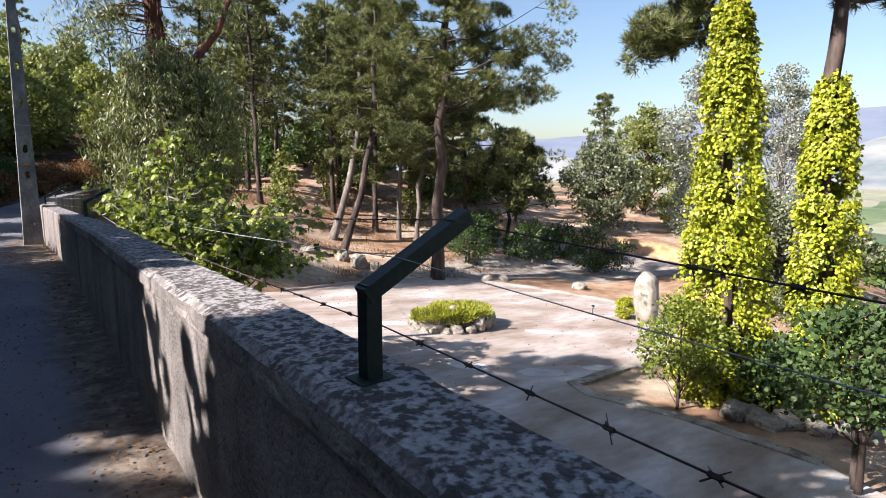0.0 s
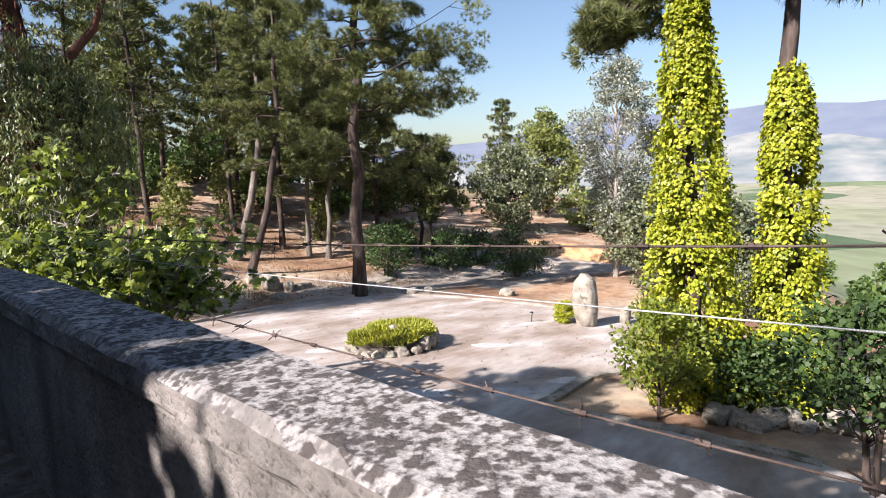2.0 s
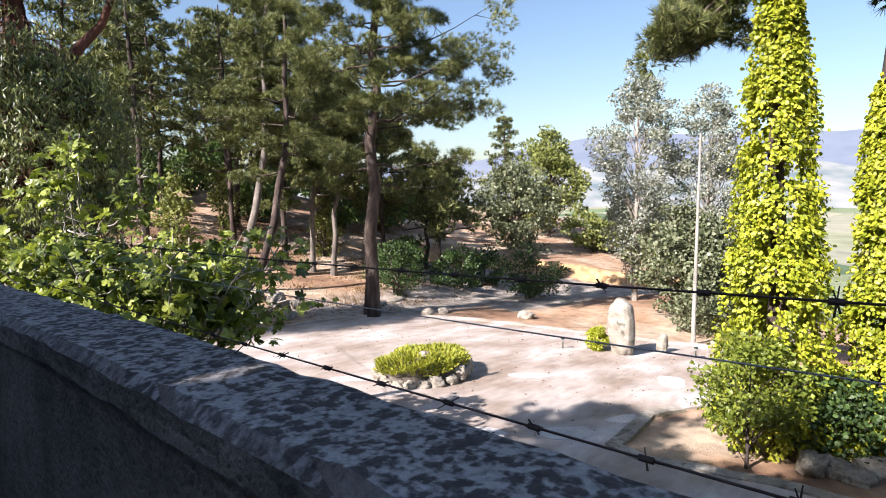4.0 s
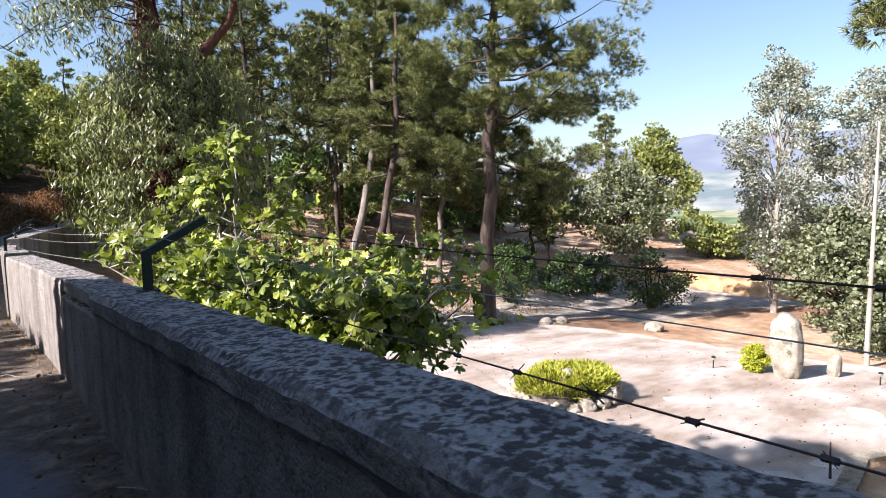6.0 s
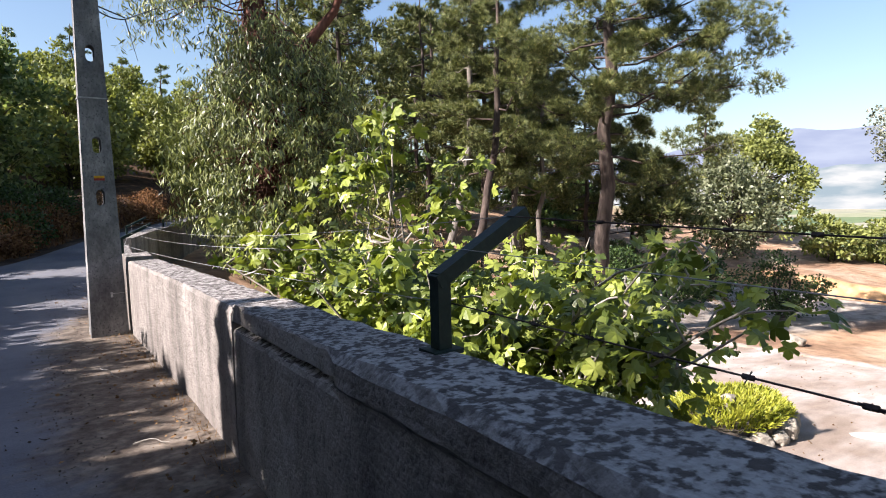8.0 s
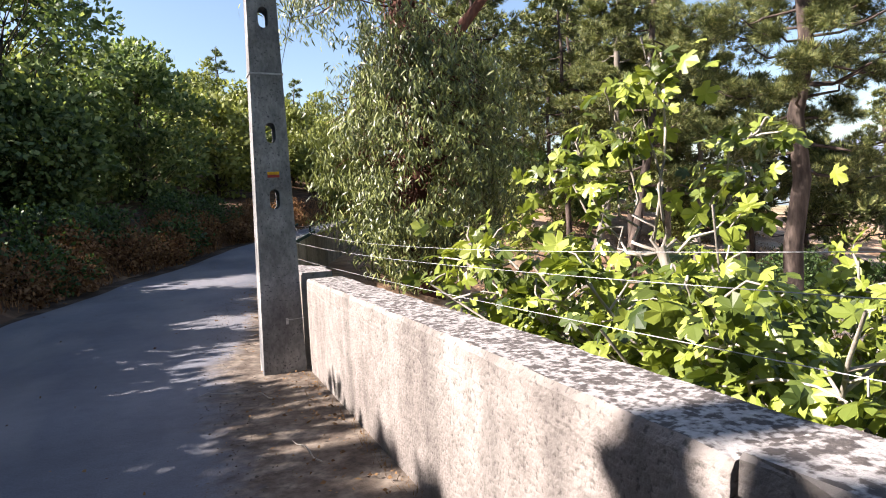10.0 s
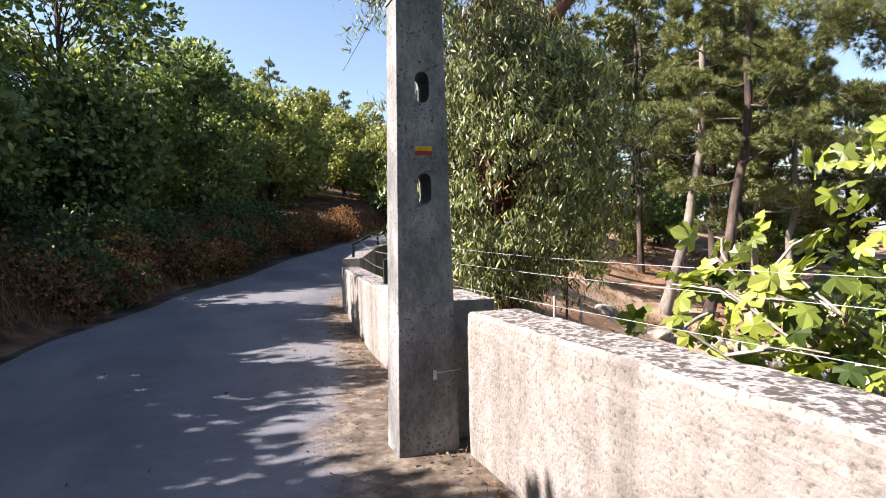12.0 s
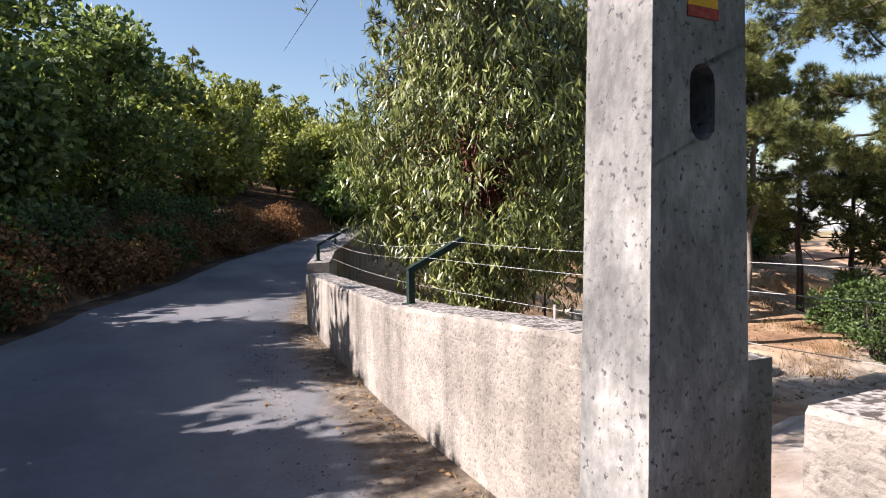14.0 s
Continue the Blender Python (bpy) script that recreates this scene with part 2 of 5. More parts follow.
def court_material():
    m, n, l, b = material("worn_pale_paving", 0.9, 0.2)
    c = coords(n)
    big, mid, fine = noise_node(n, l, c, 0.35, 6, (1, 2.0, 1)), noise_node(n, l, c, 2.4, 7, (0.6, 1.6, 1)), noise_node(n, l, c, 30, 7)
    col = ramp(n, l, big, [(0.34, (0.30, 0.235, 0.185)), (0.47, (0.40, 0.335, 0.285)), (0.58, (0.46, 0.405, 0.36)), (0.68, (0.58, 0.55, 0.51))])
    col = mix(n, l, 0.45, col, ramp(n, l, mid, [(0.3, (0.5,)), (0.6, (1.0,))]), "MULTIPLY")
    col = mix(n, l, 0.35, col, ramp(n, l, fine, [(0.3, (0.5,)), (0.65, (1.0,))]), "MULTIPLY")
    l.new(col, b.inputs["Base Color"])
    bump(n, l, b, mix(n, l, 0.4, mid, fine), 0.5, 0.02)
    return m


M_WALL, M_GROUND, M_ROAD, M_COURT = wall_material(), ground_material(), asphalt_material(), court_material()
M_BANK = grainy("bank_earth", (0.03, 0.02, 0.014), (0.07, 0.046, 0.03), (0.14, 0.1, 0.07), 1.6, 30.0, 0.95, 0.02)
M_VERGE = grainy("gritty_verge", (0.075, 0.06, 0.05), (0.125, 0.104, 0.085), (0.20, 0.17, 0.14), 1.6, 30.0, 0.95, 0.015)


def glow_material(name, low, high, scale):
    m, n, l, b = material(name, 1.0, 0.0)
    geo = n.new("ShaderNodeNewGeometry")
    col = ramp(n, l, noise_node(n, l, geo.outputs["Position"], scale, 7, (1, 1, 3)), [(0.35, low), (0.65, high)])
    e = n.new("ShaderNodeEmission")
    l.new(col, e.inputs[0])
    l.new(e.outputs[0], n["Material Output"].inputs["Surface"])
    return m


# emission tones that carry the blue distance haze and the daylight
M_RIDGE_FAR = glow_material("distant_ridge_haze_glow", (0.18, 0.205, 0.275), (0.225, 0.25, 0.31), 0.004)
M_RIDGE_MID = glow_material("distant_slope_haze_glow", (0.16, 0.20, 0.22), (0.38, 0.37, 0.35), 0.009)


# ---- mesh helpers ----
def mesh_from(name, verts, faces, mat, smooth=False):
    me = bpy.data.meshes.new(name)
    verts, faces = np.asarray(verts, np.float32), np.asarray(faces, np.int32)
    k = faces.shape[1]
    me.vertices.add(len(verts))
    me.vertices.foreach_set("co", verts.ravel())
    me.loops.add(faces.size)
    me.loops.foreach_set("vertex_index", faces.ravel())
    me.polygons.add(len(faces))
    me.polygons.foreach_set("loop_start", np.arange(0, faces.size, k, dtype=np.int32))
    me.polygons.foreach_set("use_smooth", np.full(len(faces), smooth))
    me.update(calc_edges=True)
    me.validate()
    me.materials.append(mat)
    return me


def child(name, me, parent, label=""):
    ob = new(name, me)
    ob.parent = parent
    return tagged(ob, label)


def part(name, bm, mat, parent, label="", smooth=False):
    me = bpy.data.meshes.new(name)
    bm.to_mesh(me)
    bm.free()
    me.materials.append(mat)
    if smooth:
        for p in me.polygons:
            p.use_smooth = True
    return child(name, me, parent, label)


def empty(name, place, label, category, group="", turn=0.0):
    ob = new(name)
    ob.matrix_world = pose(*place, 0, 0, turn)
    return tagged(ob, label, category, group)


def tube(lines, sides=7):
    """Verts and quad faces of tapered tubes along polylines: each line is (points, radii)."""
    vs, fs, base = [], [], 0
    for pts, radii in lines:
        pts = np.asarray(pts, float)
        tan = np.gradient(pts, axis=0)
        tan /= np.linalg.norm(tan, axis=1)[:, None] + 1e-9
        ref = np.array([0.0, 0, 1]) if abs(tan[0][2]) < 0.9 else np.array([1.0, 0, 0])
        for p, t, r in zip(pts, tan, radii):
            u = np.cross(t, ref)
            u /= np.linalg.norm(u) + 1e-9
            w = np.cross(t, u)
            a = np.linspace(0, 2 * np.pi, sides, endpoint=False)
            vs.append(p + r * (np.cos(a)[:, None] * u + np.sin(a)[:, None] * w))
        for i in range(len(pts) - 1):
            for j in range(sides):
                a, b = base + i * sides + j, base + i * sides + (j + 1) % sides
                fs.append((a, b, b + sides, a + sides))
        base += len(pts) * sides
    return np.concatenate(vs), np.array(fs)


LEAF = {
    "simple": ([(0, 0, 0), (-0.3, 0.45, 0.06), (0.3, 0.45, 0.06), (0, 1, -0.05)], [(0, 2, 1), (1, 2, 3)]),
    "round": ([(0, 0, 0), (-0.38, 0.3, 0.05), (0.38, 0.3, 0.05), (-0.32, 0.75, 0.03), (0.32, 0.75, 0.03), (0, 1, -0.08)],
              [(0, 2, 1), (1, 2, 4), (1, 4, 3), (3, 4, 5)]),
    "long": ([(0, 0, 0), (-0.09, 0.35, 0.02), (0.09, 0.35, 0.02), (-0.07, 0.7, 0.0), (0.07, 0.7, 0.0), (0, 1, -0.06)],
             [(0, 2, 1), (1, 2, 4), (1, 4, 3), (3, 4, 5)]),
    "lobed": ([(0, 0.36, 0.07), (0, 0.04, 0), (0.24, -0.06, -0.03), (0.44, 0.1, -0.07), (0.26, 0.28, 0.035), (0.52, 0.44, -0.04), (0.48, 0.68, -0.1), (0.22, 0.56, 0.03), (0.25, 0.80, -0.02),
               (0, 1, -0.14), (-0.25, 0.80, -0.02), (-0.22, 0.56, 0.03), (-0.48, 0.68, -0.1), (-0.52, 0.44, -0.04), (-0.26, 0.28, 0.035), (-0.44, 0.1, -0.07), (-0.24, -0.06, -0.03)],
              [(0, i, i + 1) for i in range(1, 16)] + [(0, 16, 1)]),
    "blade": ([(-0.04, 0, 0), (0.04, 0, 0), (0, 1, 0.12)], [(0, 1, 2)]),
}


def tuft(n, spread, width, seed):
    """A spray of n needles as a leaf shape."""
    r = np.random.default_rng(seed)
    v, f = [], []
    for i in range(n):
        a, s = r.uniform(0, 2 * np.pi), r.uniform(0.15, 1) * spread
        d = np.array([np.sin(s) * np.cos(a), np.cos(s), 0.6 * np.sin(s) * np.sin(a)]) * r.uniform(0.7, 1)
        side = np.cross(d, r.normal(size=3) * 0.5 + np.array([0, 0, 1.0]))
        side *= width / (np.linalg.norm(side) + 1e-9)
        v += [-side, side, d]
        f.append((3 * i, 3 * i + 1, 3 * i + 2))
    return v, f


LEAF["tuft"] = tuft(10, 1.0, 0.038, 1)
LEAF["tuft_far"] = tuft(7, 1.05, 0.075, 2)


def leaf_mesh(name, pts, dirs, sizes, shape, mat, r=None, wild=0.5, facing=None):
    r = r or rng
    tv, tf = LEAF[shape]
    tv, tf = np.array(tv, float), np.array(tf)
    n = len(pts)
    d = dirs / (np.linalg.norm(dirs, axis=1)[:, None] + 1e-9)
    ref = np.array([0, 0, 0.5]) + np.array(to_sun) * 0.8 if facing is None else facing
    u = np.cross(d, r.normal(size=(n, 3)) * wild + ref)
    u /= np.linalg.norm(u, axis=1)[:, None] + 1e-9
    w = np.cross(u, d)
    v = (tv[None, :, 0, None] * u[:, None] + tv[None, :, 1, None] * d[:, None] + tv[None, :, 2, None] * w[:, None]) * np.asarray(sizes)[:, None, None] + pts[:, None]
    f = (tf[None] + (np.arange(n) * len(tv))[:, None, None]).reshape(-1, 3)
    return mesh_from(name, v.reshape(-1, 3), f, mat)


def bend(a, b, sag=0.0, wob=0.0, n=6, r=None):
    """A polyline from a to b that sags or arches and wanders."""
    r = r or rng
    a, b = np.asarray(a, float), np.asarray(b, float)
    t = np.linspace(0, 1, n)[:, None]
    p = a + (b - a) * t
    p[:, 2] += sag * (4 * t * (1 - t))[:, 0]
    p[1:-1] += r.normal(size=(n - 2, 3)) * wob
    return p


def puff(c, radius, n, r, out=0.8, flat=0.8):
    """n points and directions of a leafy clump round c."""
    d = r.normal(size=(n, 3))
    d /= np.linalg.norm(d, axis=1)[:, None]
    p = np.asarray(c) + d * radius * (r.uniform(0.2, 1, n) ** 0.5)[:, None] * np.array([1, 1, flat])
    return p, d * out * 0.45 + r.normal(size=(n, 3)) * 0.5 + np.array([0, 0, 0.15]), d + np.array([0, 0, 0.35])

# ---- the lie of the land ----
WALL_Y = [-12, 0, 1.5, 2.8, 4, 7.4, 12.5, 15, 18.87, 22.5, 24.8, 27.5, 31, 35.5, 41.4, 50, 62, 80]
WALL_X = [0.3, 0.65, 0.73, 0.80, 0.86, 1.05, 1.32, 1.45, 1.56, 1.78, 2.05, 2.4, 3.6, 5.5, 8.4, 13.0, 19.5, 29]
ROAD_Y = [-60, -10, 0, 12, 18.8, 28, 34, 41, 50, 57, 68, 90, 140]
ROAD_Z = [1.0, 0.0, -0.2, -0.36, -0.68, -0.92, -0.87, -0.5, -0.2, -0.05, 0.9, 2.0, 5.0]


def smooth(a, b, v):
    t = np.clip((v - a) / (b - a), 0, 1)
    return t * t * (3 - 2 * t)


def wall_x(y):
    return np.interp(y, WALL_Y, WALL_X) + np.maximum(np.asarray(y) - 80, 0) * 0.5


def road_z(y):
    return np.interp(y, ROAD_Y, ROAD_Z)


def court_z(x):
    return -4.9 - 0.075 * (np.clip(x, 2, 30) - 13.7)


def wobble(x, y):
    return (np.sin(x * 0.9 + 1.3 * np.sin(y * 0.5)) * np.cos(y * 0.8 + 0.7) * 0.5 + np.sin(x * 2.3 + y * 1.9) * 0.2 + np.sin(x * 0.31 - y * 0.23) * 0.8)


def hollow(x, y):
    """Distance from the middle of the hollow, and where round it the hollow lies."""
    a = np.degrees(np.arctan2(y - 24, x - 30))
    return np.hypot(x - 30, y - 24) + 0.5 * np.sin(a * 0.13) + 0.25 * np.sin(a * 0.41), smooth(-25, -8, a) * (1 - smooth(62, 85, a))


def land(x, y):
    """Height of the ground at x, y."""
    x, y = np.asarray(x, float), np.asarray(y, float)
    s = (x - wall_x(y)) / np.where(y > 28, 1.1, 1.0)
    zr = road_z(y)
    left = zr - 0.05 + 1.3 * smooth(4.7, 6.8, -s) + 0.11 * np.maximum(-s - 6.5, 0) + 0.06 * np.maximum(y - 55, 0) * smooth(4.7, 30, -s)
    left = left + 0.12 * wobble(x, y) * smooth(4.6, 6.5, -s)
    u = (y - 28) + 0.15 * (x - 22)
    rise = np.interp(u, [0, 3.8, 4.6, 10, 16, 24, 32, 60, 200], [0, 0.15, 0.6, 1.1, 2.7, 5.2, 7.8, 13.5, 22]) * (1 - 0.7 * smooth(30, 62, x))
    low = court_z(x) + rise
    far_e = np.maximum(x - np.interp(y, [5, 30, 60], [31, 62, 95]), 0)
    low = low - np.interp(far_e, [0, 40, 160, 400], [0, 9, 36, 46])
    low = low + np.where(s > 4, 0.10 * wobble(x, y), 0) * smooth(27, 31, np.maximum(y, x))
    # a hollow beyond the court, closed by an ochre cut bank
    low = low - 1.0 * smooth(6, 12, hollow(x, y)[0]) * (1 - smooth(18.5, 19.4, hollow(x, y)[0])) * hollow(x, y)[1]
    width = np.interp(y, [22, 32, 60], [5.5, 13, 16])
    k = smooth(0.35, width, s)
    right = (zr - 0.35) * (1 - k) + low * k
    return np.where(s < 0.1, left, right)


def axis(points):
    out = []
    for a, b, step in points:
        out.append(np.arange(a, b, step))
    return np.unique(np.concatenate(out))


gx = axis([(-3000, -300, 300), (-300, -60, 20), (-60, -14, 3), (-14, 54, 0.5), (54, 62, 1.3), (62, 120, 4), (120, 400, 25), (400, 3300, 300)])
gy = axis([(-3000, -300, 300), (-300, -40, 20), (-40, -8, 3), (-8, 62, 0.5), (62, 100, 2), (100, 400, 20), (400, 3300, 300)])
X, Y = np.meshgrid(gx, gy, indexing="ij")
Z = land(X, Y)
nx, ny = X.shape
idx = np.arange(nx * ny).reshape(nx, ny)
quads = np.stack([idx[:-1, :-1], idx[1:, :-1], idx[1:, 1:], idx[:-1, 1:]], -1).reshape(-1, 4)
ground = new("ground", mesh_from("ground", np.stack([X, Y, Z], -1).reshape(-1, 3), quads, M_GROUND, True))
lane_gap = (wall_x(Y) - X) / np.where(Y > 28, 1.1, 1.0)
far_cut, where_cut = hollow(X, Y)
pale_ground = np.maximum((1 - smooth(17.6, 18.4, far_cut)) * where_cut, smooth(18, 21, X) * (1 - smooth(31, 33, Y)) * smooth(26, 27, Y) * (1 - smooth(40, 46, X)))
ground.data.attributes.new("sand", "FLOAT", "POINT").data.foreach_set("value", pale_ground.astype(np.float32).ravel())
# mask for the shade-darkened litter on the bank left of the lane
ground.data.attributes.new("shaded_litter", "FLOAT", "POINT").data.foreach_set("value", smooth(4.3, 5.2, lane_gap).astype(np.float32).ravel())
ground.data.attributes.new("ochre", "FLOAT", "POINT").data.foreach_set("value", (smooth(18.0, 18.7, far_cut) * (1 - smooth(19.3, 20.0, far_cut)) * where_cut).astype(np.float32).ravel())
tagged(ground, "sandy earth with orange pine litter, falling away to valley fields", "ground", kind="structure")


def ribbon(name, ys, left, right, lift, mat, label, category, n=10):
    """A strip of paving that follows the road between two offsets from the wall's face."""
    vs = []
    for y in ys:
        a, b, w = left(y), right(y), wall_x(y)
        for t in np.linspace(0, 1, n):
            vs.append((w + a + (b - a) * t, y, road_z(y) + lift + 0.02 * math.sin(math.pi * t)))
    m = len(ys)
    fs = [(i * n + j, i * n + j + 1, (i + 1) * n + j + 1, (i + 1) * n + j) for i in range(m - 1) for j in range(n - 1)]
    return tagged(new(name, mesh_from(name, vs, fs, mat, True)), label, category, kind="structure")


rys = np.arange(-14, 95, 0.4)
ragged = lambda y, k: 0.09 * math.sin(y * 0.9 + k) + 0.035 * math.sin(y * 2.3 + 2 * k)
lane = ribbon("road", rys, lambda y: -4.6 + ragged(y, 1), lambda y: 0.1, 0.0, M_ROAD, "narrow grey dusty asphalt lane dappled by tree shade, earthy along the wall", "road", 26)
gaps = [(0.1 - (0.1 + 4.6) * (j / 25 - 1)) / (0.55 + 0.45 * float(smooth(11, 14, y) * (1 - smooth(19.3, 22, y)))) - 0.1 for y in rys for j in range(26)]
lane.data.attributes.new("edge_gap", "FLOAT", "POINT").data.foreach_set("value", np.clip(np.array(gaps, np.float32) - 0.15, 0, 4))
ribbon("verge", rys, lambda y: -5.6, lambda y: -4.4, -0.014, M_BANK, "dark earthy verge below the shaded bank", "verge")

# paved court below the wall
COURT = [(5.5, 27.2), (11.5, 26.7), (16, 27.7), (19.5, 28.0), (22.5, 27.4), (24.9, 24.2), (25.8, 21), (26.4, 17.5), (27.2, 14), (27.9, 11.3), (27.2, 9.2),
         (24, 8.2), (20.5, 8.6), (17.4, 10.2), (16.2, 10.7), (14.6, 10.5), (13.2, 10.4), (12.9, 9.6), (13.6, 7.2), (13.8, 4.2), (12.6, 1.0), (8, -2), (5, -3), (5, 12)]


def slab(name, outline, lift, thick, mat, zf):
    bm = bmesh.new()
    top = [bm.verts.new((x, y, zf(x) + lift)) for x, y in outline]
    low = [bm.verts.new((x, y, zf(x) + lift - thick)) for x, y in outline]
    bm.faces.new(top)
    for i in range(len(top)):
        j = (i + 1) % len(top)
        bm.faces.new((top[j], top[i], low[i], low[j]))
    bmesh.ops.triangulate(bm, faces=bm.faces[:])
    bmesh.ops.recalc_face_normals(bm, faces=bm.faces[:])
    me = bpy.data.meshes.new(name)
    bm.to_mesh(me)
    bm.free()
    me.materials.append(mat)
    return new(name, me)


tagged(slab("pavement", COURT[::-1], 0.06, 0.3, M_COURT, court_z), "pale worn court of rammed sand and cement", "pavement", kind="structure")


# low rim along the far edge of the court
def rim(points, w, h, name, label, mat):
    pts = []
    for a, b in zip(points, points[1:]):
        k = max(2, int(math.dist(a, b) / 0.6))
        pts += [(a[0] + (b[0] - a[0]) * i / k, a[1] + (b[1] - a[1]) * i / k) for i in range(k)]
    pts.append(points[-1])
    vs, fs = [], []
    for i, p in enumerate(pts):
        q0, q1 = pts[max(i - 1, 0)], pts[min(i + 1, len(pts) - 1)]
        dx, dy = q1[0] - q0[0], q1[1] - q0[1]
        k = 1 / (math.hypot(dx, dy) + 1e-9)
        ox, oy = -dy * k * w / 2, dx * k * w / 2
        z, hh = float(court_z(p[0])), h * (1 + 0.2 * math.sin(i * 2.1))
        vs += [(p[0] - ox, p[1] - oy, z - 0.4), (p[0] - ox * 0.9, p[1] - oy * 0.9, z + hh), (p[0] + ox * 0.9, p[1] + oy * 0.9, z + hh * 0.95), (p[0] + ox, p[1] + oy, z - 0.4)]
        if i:
            b = 4 * i
            fs += [(b - 4 + j, b - 3 + j, b + 1 + j, b + j) for j in range(3)]
    return tagged(new(name, mesh_from(name, vs, fs, mat)), label, "kerb", kind="structure")


rim(COURT[1:11], 0.25, 0.16, "kerb", "low pale cement rim round the court", M_COURT)
rim(COURT[13:20], 0.4, 0.11, "kerb", "broken edge of the paving beside the planting", M_ROCK)


# ---- roadside wall ----
def wall_piece(name, ys, top, thick, label, cap=None, foot=-0.5):
    """A thick parapet along the road, with a worn uneven top; cap: height of a proud band under the top."""
    nrow = 11
    vs, fs = [], []
    r = np.random.default_rng(int(ys[0] * 10) + 900)
    for i, y in enumerate(ys):
        x0, t, z0 = float(wall_x(y)), float(top(y)), float(road_z(y)) + foot
        dx = (float(wall_x(y + 0.2)) - float(wall_x(y - 0.2))) / 0.4
        k = 1 / math.hypot(dx, 1)
        jit = lambda a: float(r.normal() * a)
        zc = t - (cap or 0.12)
        if cap and y > 11.98:      # the cap stands off over a shadow gap and a ledge
            step = 0.05
            face = 0.004
            prof = [(0.02, z0), (0.0, z0 + 0.7), (0.0, zc - 0.055), (0.012, zc - 0.035), (step, zc - 0.02), (step + 0.01, zc + 0.012), (face, zc + 0.016), (face + 0.004, t - 0.014)]
        else:
            proud = -0.02 if cap else 0.0
            prof = [(0.02, z0), (0.0, z0 + 0.7), (0.0, zc - 0.06), (0.0, zc - 0.03), (0.0, zc - 0.02), (proud, zc), (proud + 0.002, zc + 0.03), (proud + 0.004, t - 0.03)]
        prof += [(0.018, t), (thick - 0.02, t), (thick, z0 - 2.5)]
        for j, (o, z) in enumerate(prof):
            o2 = o + (jit(0.003 if cap else 0.0012) if 0 < j < 10 else 0)
            z2 = z + (jit(0.004) if 4 < j < 10 else 0)
            vs.append((x0 + o2 * k, y - o2 * dx * k, z2))
        if i:
            b = nrow * i
            fs += [(b - nrow + j, b - nrow + j + 1, b + j + 1, b + j) for j in range(nrow - 1)]
    me = bpy.data.meshes.new(name)
    n = len(vs)
    last = n - nrow
    me.from_pydata(vs, [], fs + [tuple(range(nrow))[::-1], tuple(range(last, n))])
    me.materials.append(M_WALL)
    bm = bmesh.new()
    bm.from_mesh(me)
    bmesh.ops.recalc_face_normals(bm, faces=bm.faces[:])
    bm.to_mesh(me)
    bm.free()
    return tagged(new(name, me), label, "wall", kind="structure")


def wall_top(y):
    return np.interp(y, [-12, 1.5, 2.8, 4, 7.4, 13, 18.8, 19.7, 22.3, 27.5], [0.9, 0.87, 0.86, 0.83, 0.755, 0.52, 0.335, 0.335, 0.13, -0.05])


wall_piece("wall_1", np.arange(-12, 13.45, 0.12), wall_top, 0.34, "weathered cement parapet with a proud lichen-blackened cap", cap=0.11)
wall_piece("wall_2", np.append(np.arange(13.46, 18.70, 0.12), 18.77), lambda y: wall_top(y) - 0.02, 0.36, "pale rough-rendered parapet in the sun")
wall_piece("wall_3", np.arange(19.12, 27.6, 0.12), wall_top, 0.36, "pale rough-rendered parapet curving with the lane")
wall_piece("wall_4", np.arange(27.62, 62, 0.3), lambda y: road_z(y) + 1.02 - 0.1 * smooth(30, 45, y), 0.4, "grey parapet climbing along the bend")

# mountains across the valley, self-lit with haze and daylight in their emission colour
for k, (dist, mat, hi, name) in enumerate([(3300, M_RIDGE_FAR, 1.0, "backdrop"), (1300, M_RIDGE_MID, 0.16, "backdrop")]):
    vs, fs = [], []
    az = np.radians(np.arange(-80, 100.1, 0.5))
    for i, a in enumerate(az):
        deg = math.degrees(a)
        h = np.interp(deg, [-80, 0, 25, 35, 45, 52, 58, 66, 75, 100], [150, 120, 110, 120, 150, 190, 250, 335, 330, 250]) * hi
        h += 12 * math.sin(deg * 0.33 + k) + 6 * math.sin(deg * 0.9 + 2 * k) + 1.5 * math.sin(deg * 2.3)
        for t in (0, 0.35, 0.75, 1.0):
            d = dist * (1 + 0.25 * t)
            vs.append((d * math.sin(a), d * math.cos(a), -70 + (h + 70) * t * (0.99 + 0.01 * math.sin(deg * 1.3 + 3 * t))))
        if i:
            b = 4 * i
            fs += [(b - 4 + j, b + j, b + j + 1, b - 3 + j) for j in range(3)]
    tagged(new(name, mesh_from(name, vs, fs, mat, True)), "mountain ridge beyond the valley with blue haze painted into its glow", "mountain", kind="structure")


# ---- concrete pole ----
def rounded_slot(cx, cz, w, h, n=6):
    """Outline of an upright slot with round ends."""
    r, out = w / 2, []
    for i in range(n + 1):
        a = math.pi * i / n
        out.append((cx + r * math.cos(a), cz + h / 2 - r + r * math.sin(a)))
    for i in range(n + 1):
        a = math.pi + math.pi * i / n
        out.append((cx + r * math.cos(a), cz - h / 2 + r + r * math.sin(a)))
    return out


